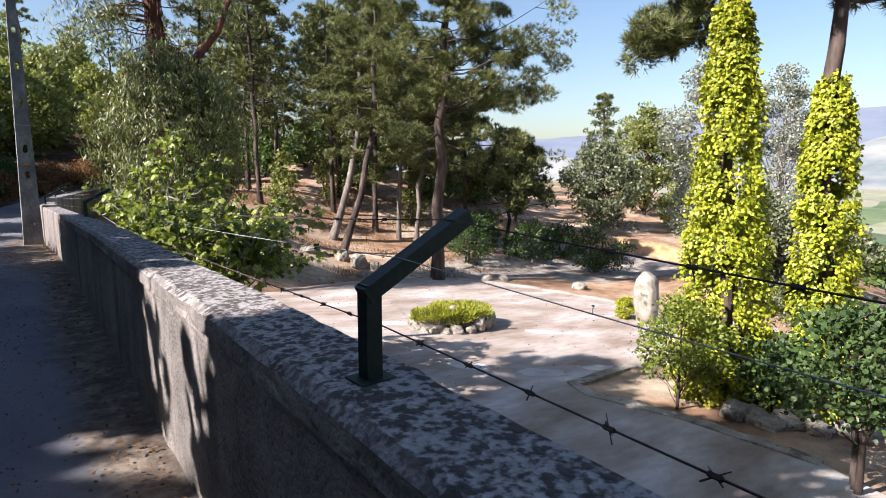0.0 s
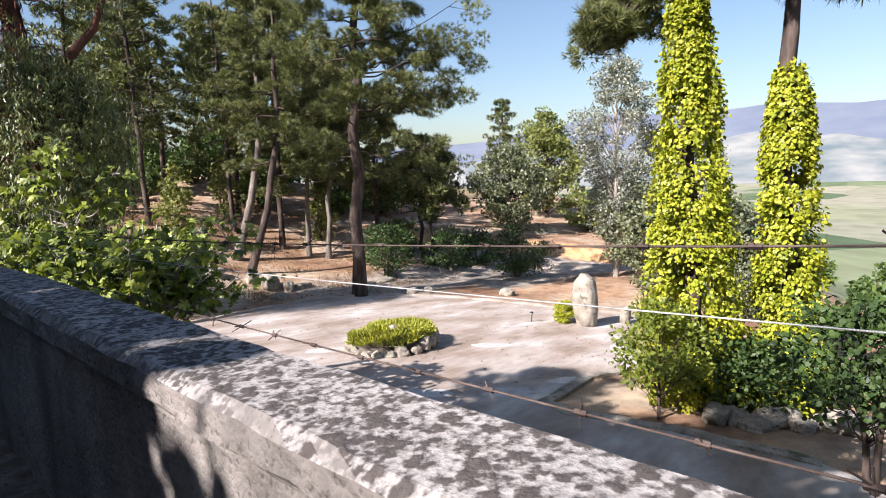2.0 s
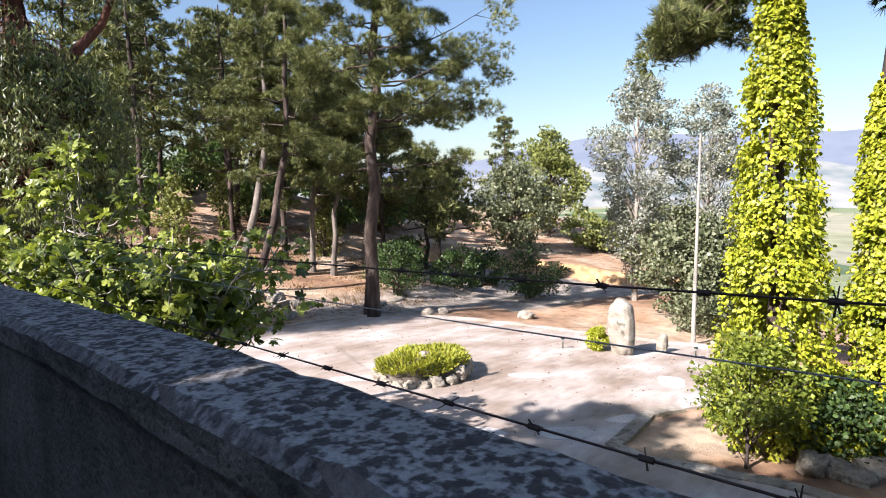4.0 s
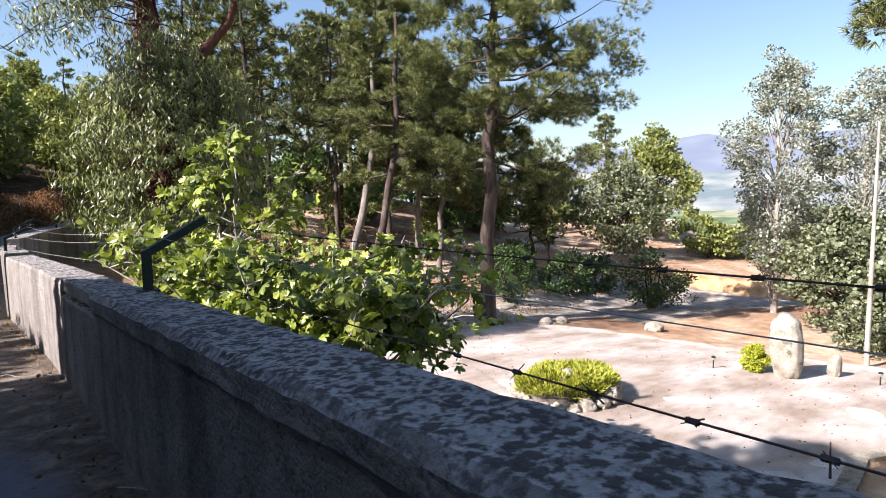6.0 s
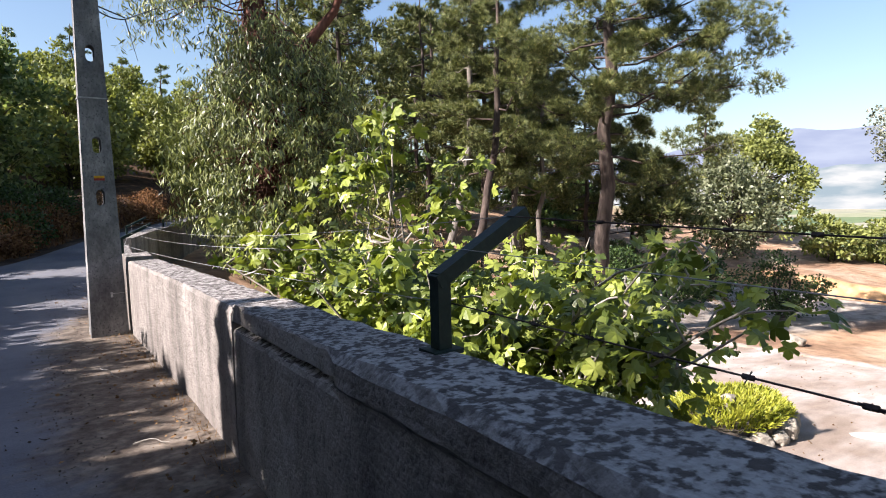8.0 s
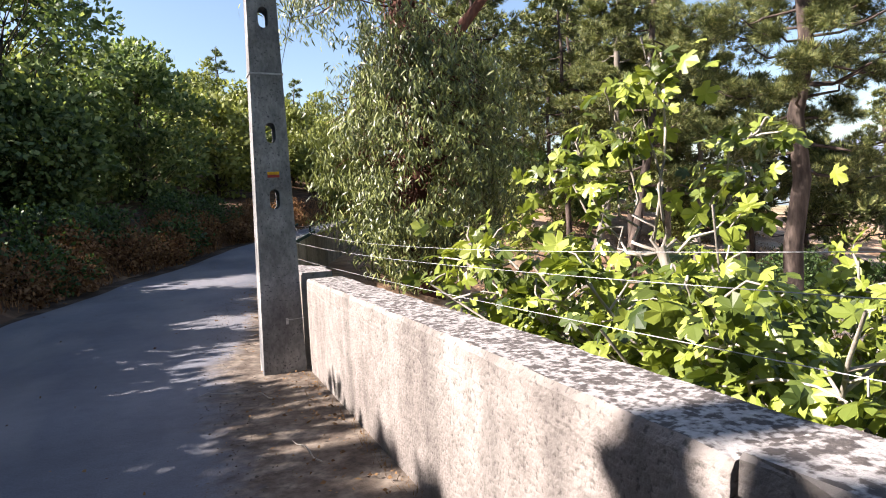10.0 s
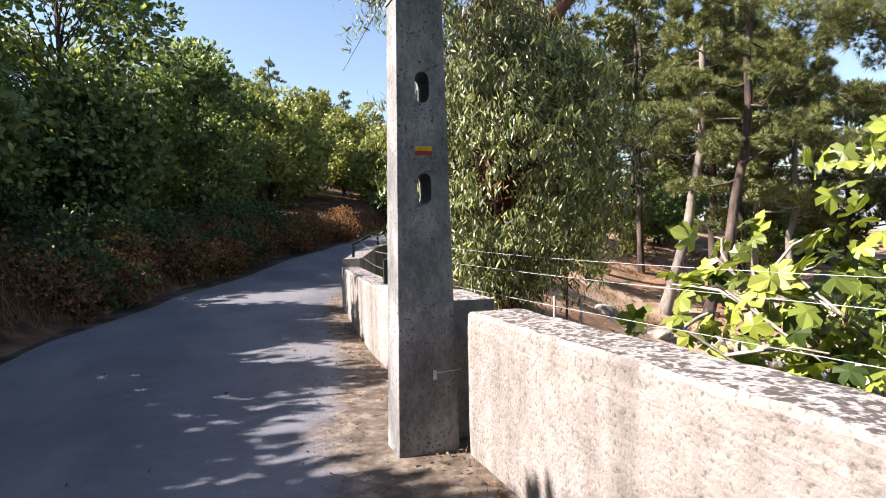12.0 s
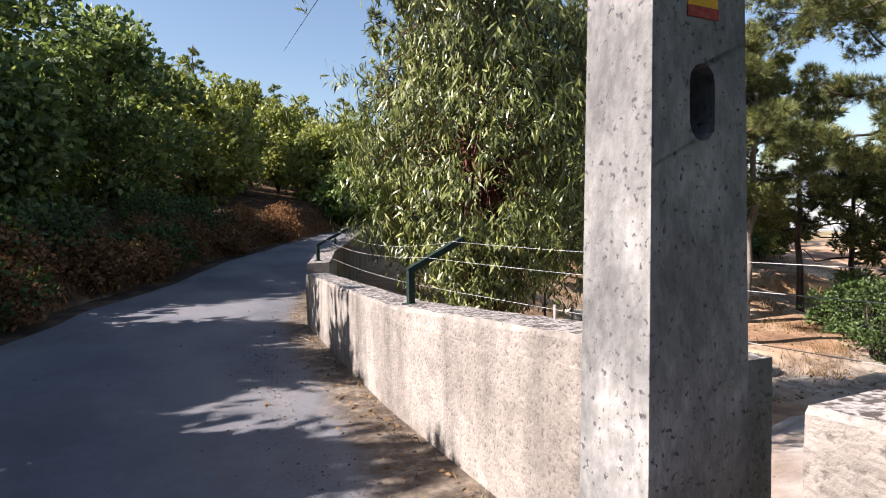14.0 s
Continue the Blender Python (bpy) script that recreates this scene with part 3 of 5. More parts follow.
def concrete_pole(x, y, z, height, slots):
    """A tapered concrete pole whose broad faces are pierced by slots."""
    pole = empty("utility_pole", (x, y, z), "tapered grey concrete utility pole pierced by slots, standing before the wall", "pole")
    lo, hi, dlo, dhi = 0.44, 0.16, 0.285, 0.15
    wid = lambda zz: lo + (hi - lo) * zz / height
    dep = lambda zz: dlo + (dhi - dlo) * zz / height
    bm = bmesh.new()
    cuts = [-0.4]
    for c, h in slots:
        cuts += [c - h / 2 - 0.12, c + h / 2 + 0.12]
    cuts.append(height)
    V = {}

    def vert(px, zz, side):
        key = (round(px, 5), round(zz, 5), side)
        if key not in V:
            V[key] = bm.verts.new((px, side * dep(zz) / 2, zz))
        return V[key]

    for a, b in zip(cuts, cuts[1:]):
        inside = [s for s in slots if a < s[0] < b]
        corners = [(wid(a) / 2, a), (wid(b) / 2, b), (-wid(b) / 2, b), (-wid(a) / 2, a)]
        for side in (-1, 1):
            ring = [vert(px, zz, side) for px, zz in corners]
            if not inside:
                bm.faces.new(ring)
                continue
            c, h = inside[0]
            slot = rounded_slot(0.005, c, 0.10, h)
            sv = [vert(px, zz, side) for px, zz in slot]
            k = len(sv)
            outer = []
            for px, zz in slot:
                f = (zz - (c - h / 2)) / h
                zo = a + 0.04 + (b - a - 0.08) * f
                outer.append(vert(math.copysign(wid(zo) / 2, px - 0.005), zo, side))
            top_i, bot_i = 3, 10
            for m in range(k):
                n = (m + 1) % k
                if m in (top_i, bot_i):
                    continue
                if (slot[m][0] - 0.005) * (slot[n][0] - 0.005) > 0:
                    bm.faces.new([sv[m], sv[n], outer[n], outer[m]] if outer[m] is not outer[n] else [sv[m], sv[n], outer[m]])
            bm.faces.new([ring[1], ring[2], outer[4], sv[4], sv[3], sv[2], outer[2]])
            bm.faces.new([ring[3], ring[0], outer[11], sv[11], sv[10], sv[9], outer[9]])
        for p, q in ((corners[0], corners[1]), (corners[2], corners[3])):
            bm.faces.new([vert(*p, -1), vert(*q, -1), vert(*q, 1), vert(*p, 1)])
        if inside:
            c, h = inside[0]
            slot = rounded_slot(0.005, c, 0.10, h)
            for p, q in zip(slot, slot[1:] + slot[:1]):
                bm.faces.new([vert(*p, -1), vert(*q, -1), vert(*q, 1), vert(*p, 1)])
    for zz in (-0.4, height):
        bm.faces.new([vert(wid(zz) / 2, zz, -1), vert(-wid(zz) / 2, zz, -1), vert(-wid(zz) / 2, zz, 1), vert(wid(zz) / 2, zz, 1)])
    bmesh.ops.triangulate(bm, faces=[f for f in bm.faces if len(f.verts) > 4])
    bmesh.ops.recalc_face_normals(bm, faces=bm.faces[:])
    part("shaft", bm, M_POLE, pole, "weathered grey concrete shaft with pitted edges")
    return pole, wid, dep


POLE = (1.312, 19.04, -0.70)
pole, pole_w, pole_d = concrete_pole(*POLE, 7.5, [(1.85, 0.21), (2.53, 0.21), (3.69, 0.21), (4.6, 0.21), (5.5, 0.21)])


def box(bm, lo, hi, jitter=0.0):
    res = bmesh.ops.create_cube(bm, size=1)
    for v in res["verts"]:
        for i in range(3):
            v.co[i] = lo[i] if v.co[i] < 0 else hi[i]
            v.co[i] += random.uniform(-jitter, jitter)
    return res["verts"]


def plain_paint(name, col):
    return grainy(name, tuple(c * 0.7 for c in col), col, tuple(min(1, c * 1.2) for c in col), 12, 60, 0.7, 0.001)


M_YELLOW, M_REDPAINT = plain_paint("yellow_paint", (0.70, 0.38, 0.02)), plain_paint("red_paint", (0.32, 0.05, 0.035))
for nm, mt, zz in (("trail_mark_band", M_YELLOW, 2.118), ("trail_mark_band", M_REDPAINT, 2.088)):
    bm = bmesh.new()
    yf = -pole_d(zz) / 2
    box(bm, (-0.055, yf - 0.003, zz - 0.014), (0.065, yf + 0.004, zz + 0.0155), 0.002)
    part(nm, bm, mt, pole, "painted trail mark, " + ("yellow" if mt is M_YELLOW else "red") + " stripe")
zz, w = 3.12, 0.016
bm = bmesh.new()
a, d = pole_w(zz) / 2 + 0.004, pole_d(zz) / 2 + 0.004
for lo, hi in (((-a, -d - 0.006, zz), (a, -d + 0.004, zz + w)), ((-a, d - 0.004, zz), (a, d + 0.006, zz + w)),
               ((-a - 0.006, -d, zz), (-a + 0.004, d, zz + w)), ((a - 0.004, -d, zz), (a + 0.006, d, zz + w))):
    box(bm, lo, hi)
part("metal_band", bm, M_WIRE, pole, "thin galvanised steel band")


# service cable that forks beyond the pole
cable = empty("service_cable", (1.42, 19.04, 3.58), "thin dark service cable leaving the pole and forking at a splice", "cable")
o = np.array((1.42, 19.04, 3.58))
for a, b, sag in (((1.42, 19.04, 3.58), (1.88, 19.8, 3.7), 0.04), ((1.42, 19.04, 3.63), (1.88, 19.8, 3.72), 0.0), ((1.88, 19.8, 3.7), (4.13, 29.1, 6.6), 0.0), ((1.88, 19.8, 3.7), (5.95, 44.0, 8.1), 0.0)):
    child("cable", mesh_from("cable", *tube([(bend(a, b, -sag, 0.0, 10) - o, [0.009] * 10)], 6), M_CABLE, True), cable)

# ---- fence brackets and wires ----
def bracket(y, lean=(0.5, 0.24), up=0.31, inset=0.17, h=None):
    x = float(wall_x(y)) + inset
    z = float(wall_top(y)) if h is None else h
    b = empty("fence_bracket", (x, y, z - 0.03), "dark green steel fence bracket with outward arm on the wall top", "bracket", "fence brackets")
    bm = bmesh.new()
    box(bm, (-0.026, -0.026, -0.05), (0.026, 0.026, up + 0.02))
    bmesh.ops.bevel(bm, geom=bm.edges[:], offset=0.004, segments=1)
    post = part("post", bm, M_STEEL, b)
    bm = bmesh.new()
    ln, a = math.hypot(*lean), math.atan2(lean[1], lean[0])
    box(bm, (-0.026, -0.029, -0.025), (ln, 0.029, 0.025))
    bmesh.ops.bevel(bm, geom=bm.edges[:], offset=0.004, segments=1)
    bm.transform(pose(0, 0, up, 0, -math.degrees(a), 0))
    part("arm", bm, M_STEEL, b)
    bm = bmesh.new()
    box(bm, (-0.06, -0.05, 0.02), (0.06, 0.05, 0.036))
    part("foot_plate", bm, M_STEEL, post)
    return [(x + f * lean[0], y, z - 0.03 + up + f * lean[1] + 0.03) for f in (0.8, 0.28)] + [(x + 0.035, y, z + 0.16)]


ends = [bracket(-8.3), bracket(1.46, (0.37, 0.2), 0.30), bracket(11.66, inset=0.30, lean=(0.39, 0.21), up=0.28)]
ends.append(bracket(22.25))
ends.append(bracket(28.2, h=float(road_z(28.2)) + 1.02))
ends.append(bracket(33.0, h=float(road_z(33)) + 1.0))
ends.append(bracket(38.0, h=float(road_z(38)) + 0.95))


def wire(a, b, sag, barbs, kind):
    mid = empty(kind, tuple((Vector(a) + Vector(b)) / 2), "rusty twisted barbed wire stretched between brackets" if barbs else "thin galvanised wire stretched between brackets", "wire", "fence wires")
    o = np.array(mid.matrix_world.translation)
    n = 24
    pts = bend(a, b, -sag, 0.0, n) - o
    strand = child("strand", mesh_from("strand", *tube([(pts, [0.0025 if barbs else 0.0016] * n)], 5), M_RUST if barbs else M_WIRE, True), mid)
    if barbs:
        lines, r = [], np.random.default_rng(int(abs(a[1]) * 10) + 3)
        for s in np.arange(0.02, 0.99, 0.13 / max(math.dist(a, b), 0.1) * 1.6):
            p = pts[0] + (pts[-1] - pts[0]) * s
            p[2] -= sag * 4 * s * (1 - s)
            for k in range(2):
                d = r.normal(size=3) * 0.012
                lines.append(([p - d, p + d], [0.002, 0.001]))
            lines.append(([p - (pts[-1] - pts[0]) / np.linalg.norm(pts[-1] - pts[0]) * 0.012, p + (pts[-1] - pts[0]) / np.linalg.norm(pts[-1] - pts[0]) * 0.012], [0.006, 0.006]))
        tagged(child("barbs", mesh_from("barbs", *tube(lines, 4), M_RUST), strand), kind="stuff")


M_RUST = grainy("rusted_wire", (0.05, 0.035, 0.03), (0.09, 0.065, 0.055), (0.16, 0.12, 0.10), 8.0, 60.0, 0.8, 0.0005)
for a, b in zip(ends, ends[1:]):
    for k in range(3):
        wire(a[k], b[k], (0.13, 0.09, 0.05)[k], barbs=(a[k][1] < 11 and k != 1), kind="barbed_wire" if a[k][1] < 11 and k != 1 else "fence_wire")


# ---- trees ----
def tree(name, place, label, category, trunk, limbs, bark, group=""):
    t = empty(name, place, label, category, group)
    child("trunk", mesh_from("trunk", *tube(trunk, 10), bark, True), t)
    if limbs:
        tagged(child("branching", mesh_from("branching", *tube(limbs, 4), bark, True), t), kind="stuff")
    return t


def pine(place, height, lean=(0, 0), crown_from=0.45, spread=3.0, radius=0.22, seed=1, dense=1.0, far=False, mat=None, bark=None, group="pine wood", label="", extra=(), lush=1.0, knee=None):
    """A maritime pine: a long bare trunk, whorls of limbs, brushy needle clumps towards their ends."""
    r = np.random.default_rng(seed)
    top = np.array([lean[0], lean[1], height])
    tp = bend((0, 0, -0.3), top, 0, 0.0, 10, r)
    if knee:      # leans below, upright above
        f = np.sin(np.pi / 2 * np.clip(np.linspace(0, 1, 10) / knee, 0, 1))
        tp[:, 0], tp[:, 1] = lean[0] * f, lean[1] * f
    tp[2:-1, :2] += r.normal(size=(7, 2)) * radius * 0.5
    rad = np.interp(np.linspace(0, 1, 10), [0, 0.06, 0.7, 1], [radius * 1.35, radius, radius * 0.6, 0.04])
    limbs, P, D, N = [], [], [], []
    nb = int(26 * dense)
    tips = []
    for i in range(nb):
        f = crown_from + (0.98 - crown_from) * (i / nb) ** 0.85
        g = (f - crown_from) / (1 - crown_from)
        ln = spread * (1.05 - 0.7 * g) * r.uniform(0.45, 1.15) * min(1, 0.6 + g * 2.5)
        a = i * 2.4 + r.uniform(-0.5, 0.5)
        tips.append((f, g, ln, a, r.uniform(-0.15, 0.4)))
    tips += list(extra)
    for f, g, ln, a, up in tips:
        base = np.array([np.interp(f, np.linspace(0, 1, 10), tp[:, k]) for k in range(3)])
        tip = base + np.array([math.cos(a) * ln, math.sin(a) * ln, ln * up])
        line = bend(base, tip, -0.06 * ln, 0.04 * ln, 6, r)
        limbs.append((line, np.linspace(0.065 * (1.1 - 0.6 * g), 0.014, 6)))
        for k in range(5 if not far else 3):
            f2 = r.uniform(0.5, 1) if k else 1.0
            c = np.array([np.interp(f2, np.linspace(0, 1, 6), line[:, j]) for j in range(3)])
            off = r.normal(size=3) * np.array([0.26, 0.26, 0.12]) * ln * 0.6 + np.array([0, 0, 0.12])
            if not far:
                limbs.append((bend(c, c + off, 0.03, 0.02, 4, r), [0.018, 0.014, 0.010, 0.007]))
            n = int((74 if not far else 21) * lush)
            p, d, out = puff(c + off, (0.30 + 0.055 * ln) * r.uniform(0.7, 1.35) * lush ** 0.5, n, r, 1.5, 0.62)
            P.append(p)
            N.append(out)
            D.append(d + np.array([math.cos(a) * 0.3, math.sin(a) * 0.3, 0.35]))
    P, D, N = np.concatenate(P), np.concatenate(D), np.concatenate(N)
    t = tree("pine_tree", place, label or "tall pine with bare furrowed trunk and dark needle crown", "tree", [(tp, rad)], limbs, bark or M_BARK, group)
    child("crown", leaf_mesh("crown", P, D, r.uniform(0.24, 0.42, len(P)) * (1.45 if far else 1.0), "tuft_far" if far else "tuft", mat or M_NEEDLE, r, 0.4, N), t)
    return t


def broadleaf(name, place, height, spread, leafmat, bark, seed, shape="simple", size=0.16, clumps=90, per=45, trunk_h=0.3, radius=0.15, label="", category="tree", group="",
              stems=1, droop=0.0, top_heavy=0.5, squash=1.0, clump_r=0.55):
    """A leafy tree or shrub: forked stems, limbs that end in leaf clumps spread unevenly over the crown."""
    r = np.random.default_rng(seed)
    trunks, limbs, P, D, N = [], [], [], [], []
    crown_h = height * (1 - trunk_h)
    cc = np.array([0, 0, height * trunk_h + crown_h * 0.5])
    heads = []
    for s in range(stems):
        a = 2 * math.pi * s / max(stems, 1) + r.uniform(0, 1)
        o = 0.0 if stems == 1 else spread * 0.25
        head = np.array([math.cos(a) * o, math.sin(a) * o, height * 0.8])
        ft = bend((math.cos(a) * o * 0.15, math.sin(a) * o * 0.15, -0.2), head, 0, 0.05 * o + 0.03 * spread * 0.4, 7, r)
        heads.append(ft)
        trunks.append((ft, np.linspace(radius, radius * 0.25, 7)))
    lobes = r.normal(size=(7, 3))
    lobes /= np.linalg.norm(lobes, axis=1)[:, None]
    for i in range(clumps):
        d = r.normal(size=3)
        d /= np.linalg.norm(d)
        bulge = 0.66 + 0.75 * max(0, (lobes @ d).max() - 0.5) + r.uniform(-0.15, 0.15)
        q = r.uniform(0.35, 1) ** 0.4 * bulge
        w = spread * (1 - 0.35 * max(0, d[2]) if top_heavy < 0.6 else 1.0)
        c = cc + d * q * np.array([w, w, crown_h * 0.55 * squash])
        ft = heads[i % stems]
        k = np.clip((c[2] / height - 0.25) / 0.75, 0.05, 0.95)
        b = np.array([np.interp(k, np.linspace(0, 1, 7), ft[:, j]) for j in range(3)])
        if i % 2 == 0:
            limbs.append((bend(b, c, 0.05 * spread, 0.04 * spread, 5, r), np.linspace(radius * 0.22, 0.006, 5)))
        p, dd, out = puff(c, clump_r * r.uniform(0.6, 1.15), per, r, 0.8, 0.7)
        P.append(p)
        N.append(out + d * 0.6)
        D.append(dd + d * 0.4 + np.array([0, 0, -droop]))
    P, D, N = np.concatenate(P), np.concatenate(D), np.concatenate(N)
    t = tree(name, place, label, category, trunks, limbs, bark, group)
    child("crown", leaf_mesh("crown", P, D, r.uniform(0.65, 1.2, len(P)) * size, shape, leafmat, r, 0.5, N), t)
    return t


def on_land(x, y, sink=0.05):
    return (x, y, float(land(x, y)) - sink)


def on_court(x, y, lift=0.06):
    return (x, y, float(court_z(x)) + lift)


# pines that can be told apart on the hill, then the wood behind them
pine(on_court(21.75, 27.6, 0), 21, (0.6, -0.3), 0.36, 5.6, 0.37, 11, 2.3, label="big dark pine beside the court, bare trunk below", lush=1.2,
     extra=[(0.5, 0.2, 5.0, -0.9, 0.1), (0.54, 0.3, 6.0, -0.75, 0.15), (0.58, 0.4, 5.4, -1.1, 0.2), (0.62, 0.5, 6.0, -0.8, 0.2), (0.6, 0.5, 4.6, -0.5, 0.25), (0.66, 0.5, 5.4, -1.0, 0.3)])
PINES = [  # x, y, height, lean x, lean y, trunk radius
    (20.75, 38.9, 19, 2.9, 0.3, 0.27), (19.4, 35.1, 19, 3.0, 0.2, 0.25), (26.5, 38.6, 15, 0.7, 0.2, 0.2), (27.35, 37.4, 14, 1.0, 0.0, 0.2),
    (25.5, 40.4, 19, 0.3, 0.3, 0.22), (22.0, 51.0, 18, -0.5, 0.3, 0.2), (17.5, 44.0, 18, -0.4, 0.2, 0.2), (31.5, 44.0, 17, 0.3, 0.2, 0.2),
    (15.2, 50.0, 17, 0.3, 0.0, 0.2), (26.5, 48.0, 18, 0.5, 0.0, 0.2), (33.0, 38.0, 13, 0.2, 0.4, 0.18), (19.0, 57.0, 17, 0.0, 0.3, 0.2),
    (30.0, 55.0, 17, -0.4, 0.2, 0.2), (38.5, 50.0, 14, 0.3, 0.2, 0.2), (24.5, 60.0, 17, 0.1, 0.3, 0.2), (34.5, 33.5, 9.5, 0.2, 0.2, 0.16),
    (38.0, 38.0, 10, 0.3, 0.1, 0.18), (18.5, 49.0, 16, 0.3, 0.1, 0.2), (33.0, 64.0, 16, 0.2, 0.2, 0.2), (44.0, 56.0, 13, 0.2, 0.2, 0.2),
    (24.0, 44.5, 17, -0.3, 0.2, 0.2)]
for i, (x, y, h, lx, ly, rad) in enumerate(PINES):
    near = i < 5
    t = pine(on_land(x, y), h, (lx, ly), (0.4, 0.34, 0.3)[i % 3], 3.6 + 0.5 * (i % 3), rad, 30 + i, 1.0 if near else 1.2, far=not near, lush=1.5 if i in (10, 15, 16) else 1.0, bark=M_BARK_GREY if i in (0, 2, 3) else M_BARK, knee=0.6 if i < 2 else None)
WOOD = [(27, 69), (29, 76), (36, 72), (33, 84), (41, 66), (47, 64), (42, 78), (50, 72), (48, 84), (55, 66), (40, 90)]
wood_kinds = [pine(on_land(35, 59), 17, (0.3, 0.2), 0.25, 3.8, 0.2, 201, 1.3, far=True), pine(on_land(39, 60), 16, (-0.3, 0.3), 0.22, 3.6, 0.2, 202, 1.3, far=True)]
for i, (x, y) in enumerate(WOOD):
    copy_thing(wood_kinds[i % 2], pose(*on_land(x, y), 0, 0, 47 * i))

# two pines clad in golden ivy
def ivy_pine(place, height, radius, ivy_top, r0, shape, seed, label, extra=()):
    t = pine(place, height, (-0.5, 0.35), 0.78, 3.4, radius, seed, 0.9, extra=extra, group="ivy-clad pines", label=label)
    r = np.random.default_rng(seed + 5)
    k = int(330 * (r0 + 0.35))
    cf, ca = r.uniform(0, 1, k) ** 1.15, r.uniform(0, 2 * np.pi, k)
    body = lambda f: np.interp(f, [0, 0.21, 0.64, 0.93, 1.0], shape) * r0
    per = 40
    f = np.clip(np.repeat(cf, per) + r.normal(size=k * per) * 0.014, 0, 1.03)
    wide = body(f)
    a = np.repeat(ca, per) + r.normal(size=k * per) * 0.11 / np.maximum(wide, 0.15)
    n = len(f)
    rad = wide * np.repeat(r.uniform(0.72, 1.1, k), per) * (1 + 0.1 * np.abs(r.normal(size=n)) - 0.06)
    p = np.stack([np.cos(a) * rad - 0.5 * f * ivy_top / height, np.sin(a) * rad + 0.35 * f * ivy_top / height, 0.1 + f * ivy_top + r.normal(size=n) * 0.05], 1)
    out = np.stack([np.cos(a), np.sin(a), np.full(n, 0.5)], 1)
    d = np.stack([np.cos(a) * 0.5, np.sin(a) * 0.5, r.uniform(-1.2, 0.1, n)], 1) + r.normal(size=(n, 3)) * 0.4
    inner = np.arange(0, n, 2)
    q = p[inner] * 1.0
    q[:, 0] -= np.cos(a[inner]) * rad[inner] * 0.28
    q[:, 1] -= np.sin(a[inner]) * rad[inner] * 0.28
    p, d, out, n = np.concatenate([p, q]), np.concatenate([d, d[inner]]), np.concatenate([out, out[inner]]), n + len(inner)
    child("ivy", leaf_mesh("ivy", p, d, r.uniform(0.07, 0.135, n), "round", M_IVY, r, 0.5, out), t, "golden green ivy wrapping the trunk in a tapering column")
    return t


ivy_pine(on_land(16.3, 7.6), 14.5, 0.24, 11.1, 1.3, (1.0, 0.9, 0.6, 0.32, 0.12), 71, "pine wrapped in a thick column of golden ivy",
         extra=[(0.80, 0.1, 2.6, 1.35, -0.7), (0.80, 0.1, 2.9, 1.5, -0.62), (0.8, 0.1, 2.3, 1.25, -0.55), (0.8, 0.1, 2.7, 1.3, -0.45), (0.8, 0.1, 3.2, 1.45, -0.5)])
ivy_pine(on_land(17.2, 5.5), 14.5, 0.30, 8.6, 0.82, (1.0, 0.95, 0.8, 0.5, 0.36), 72, "pine with a bare upper trunk and golden ivy below",
         extra=[(0.74, 0.1, 2.4, -0.8, 0.05), (0.78, 0.1, 2.8, -0.95, 0.1), (0.76, 0.1, 2.2, -0.6, 0.0)])


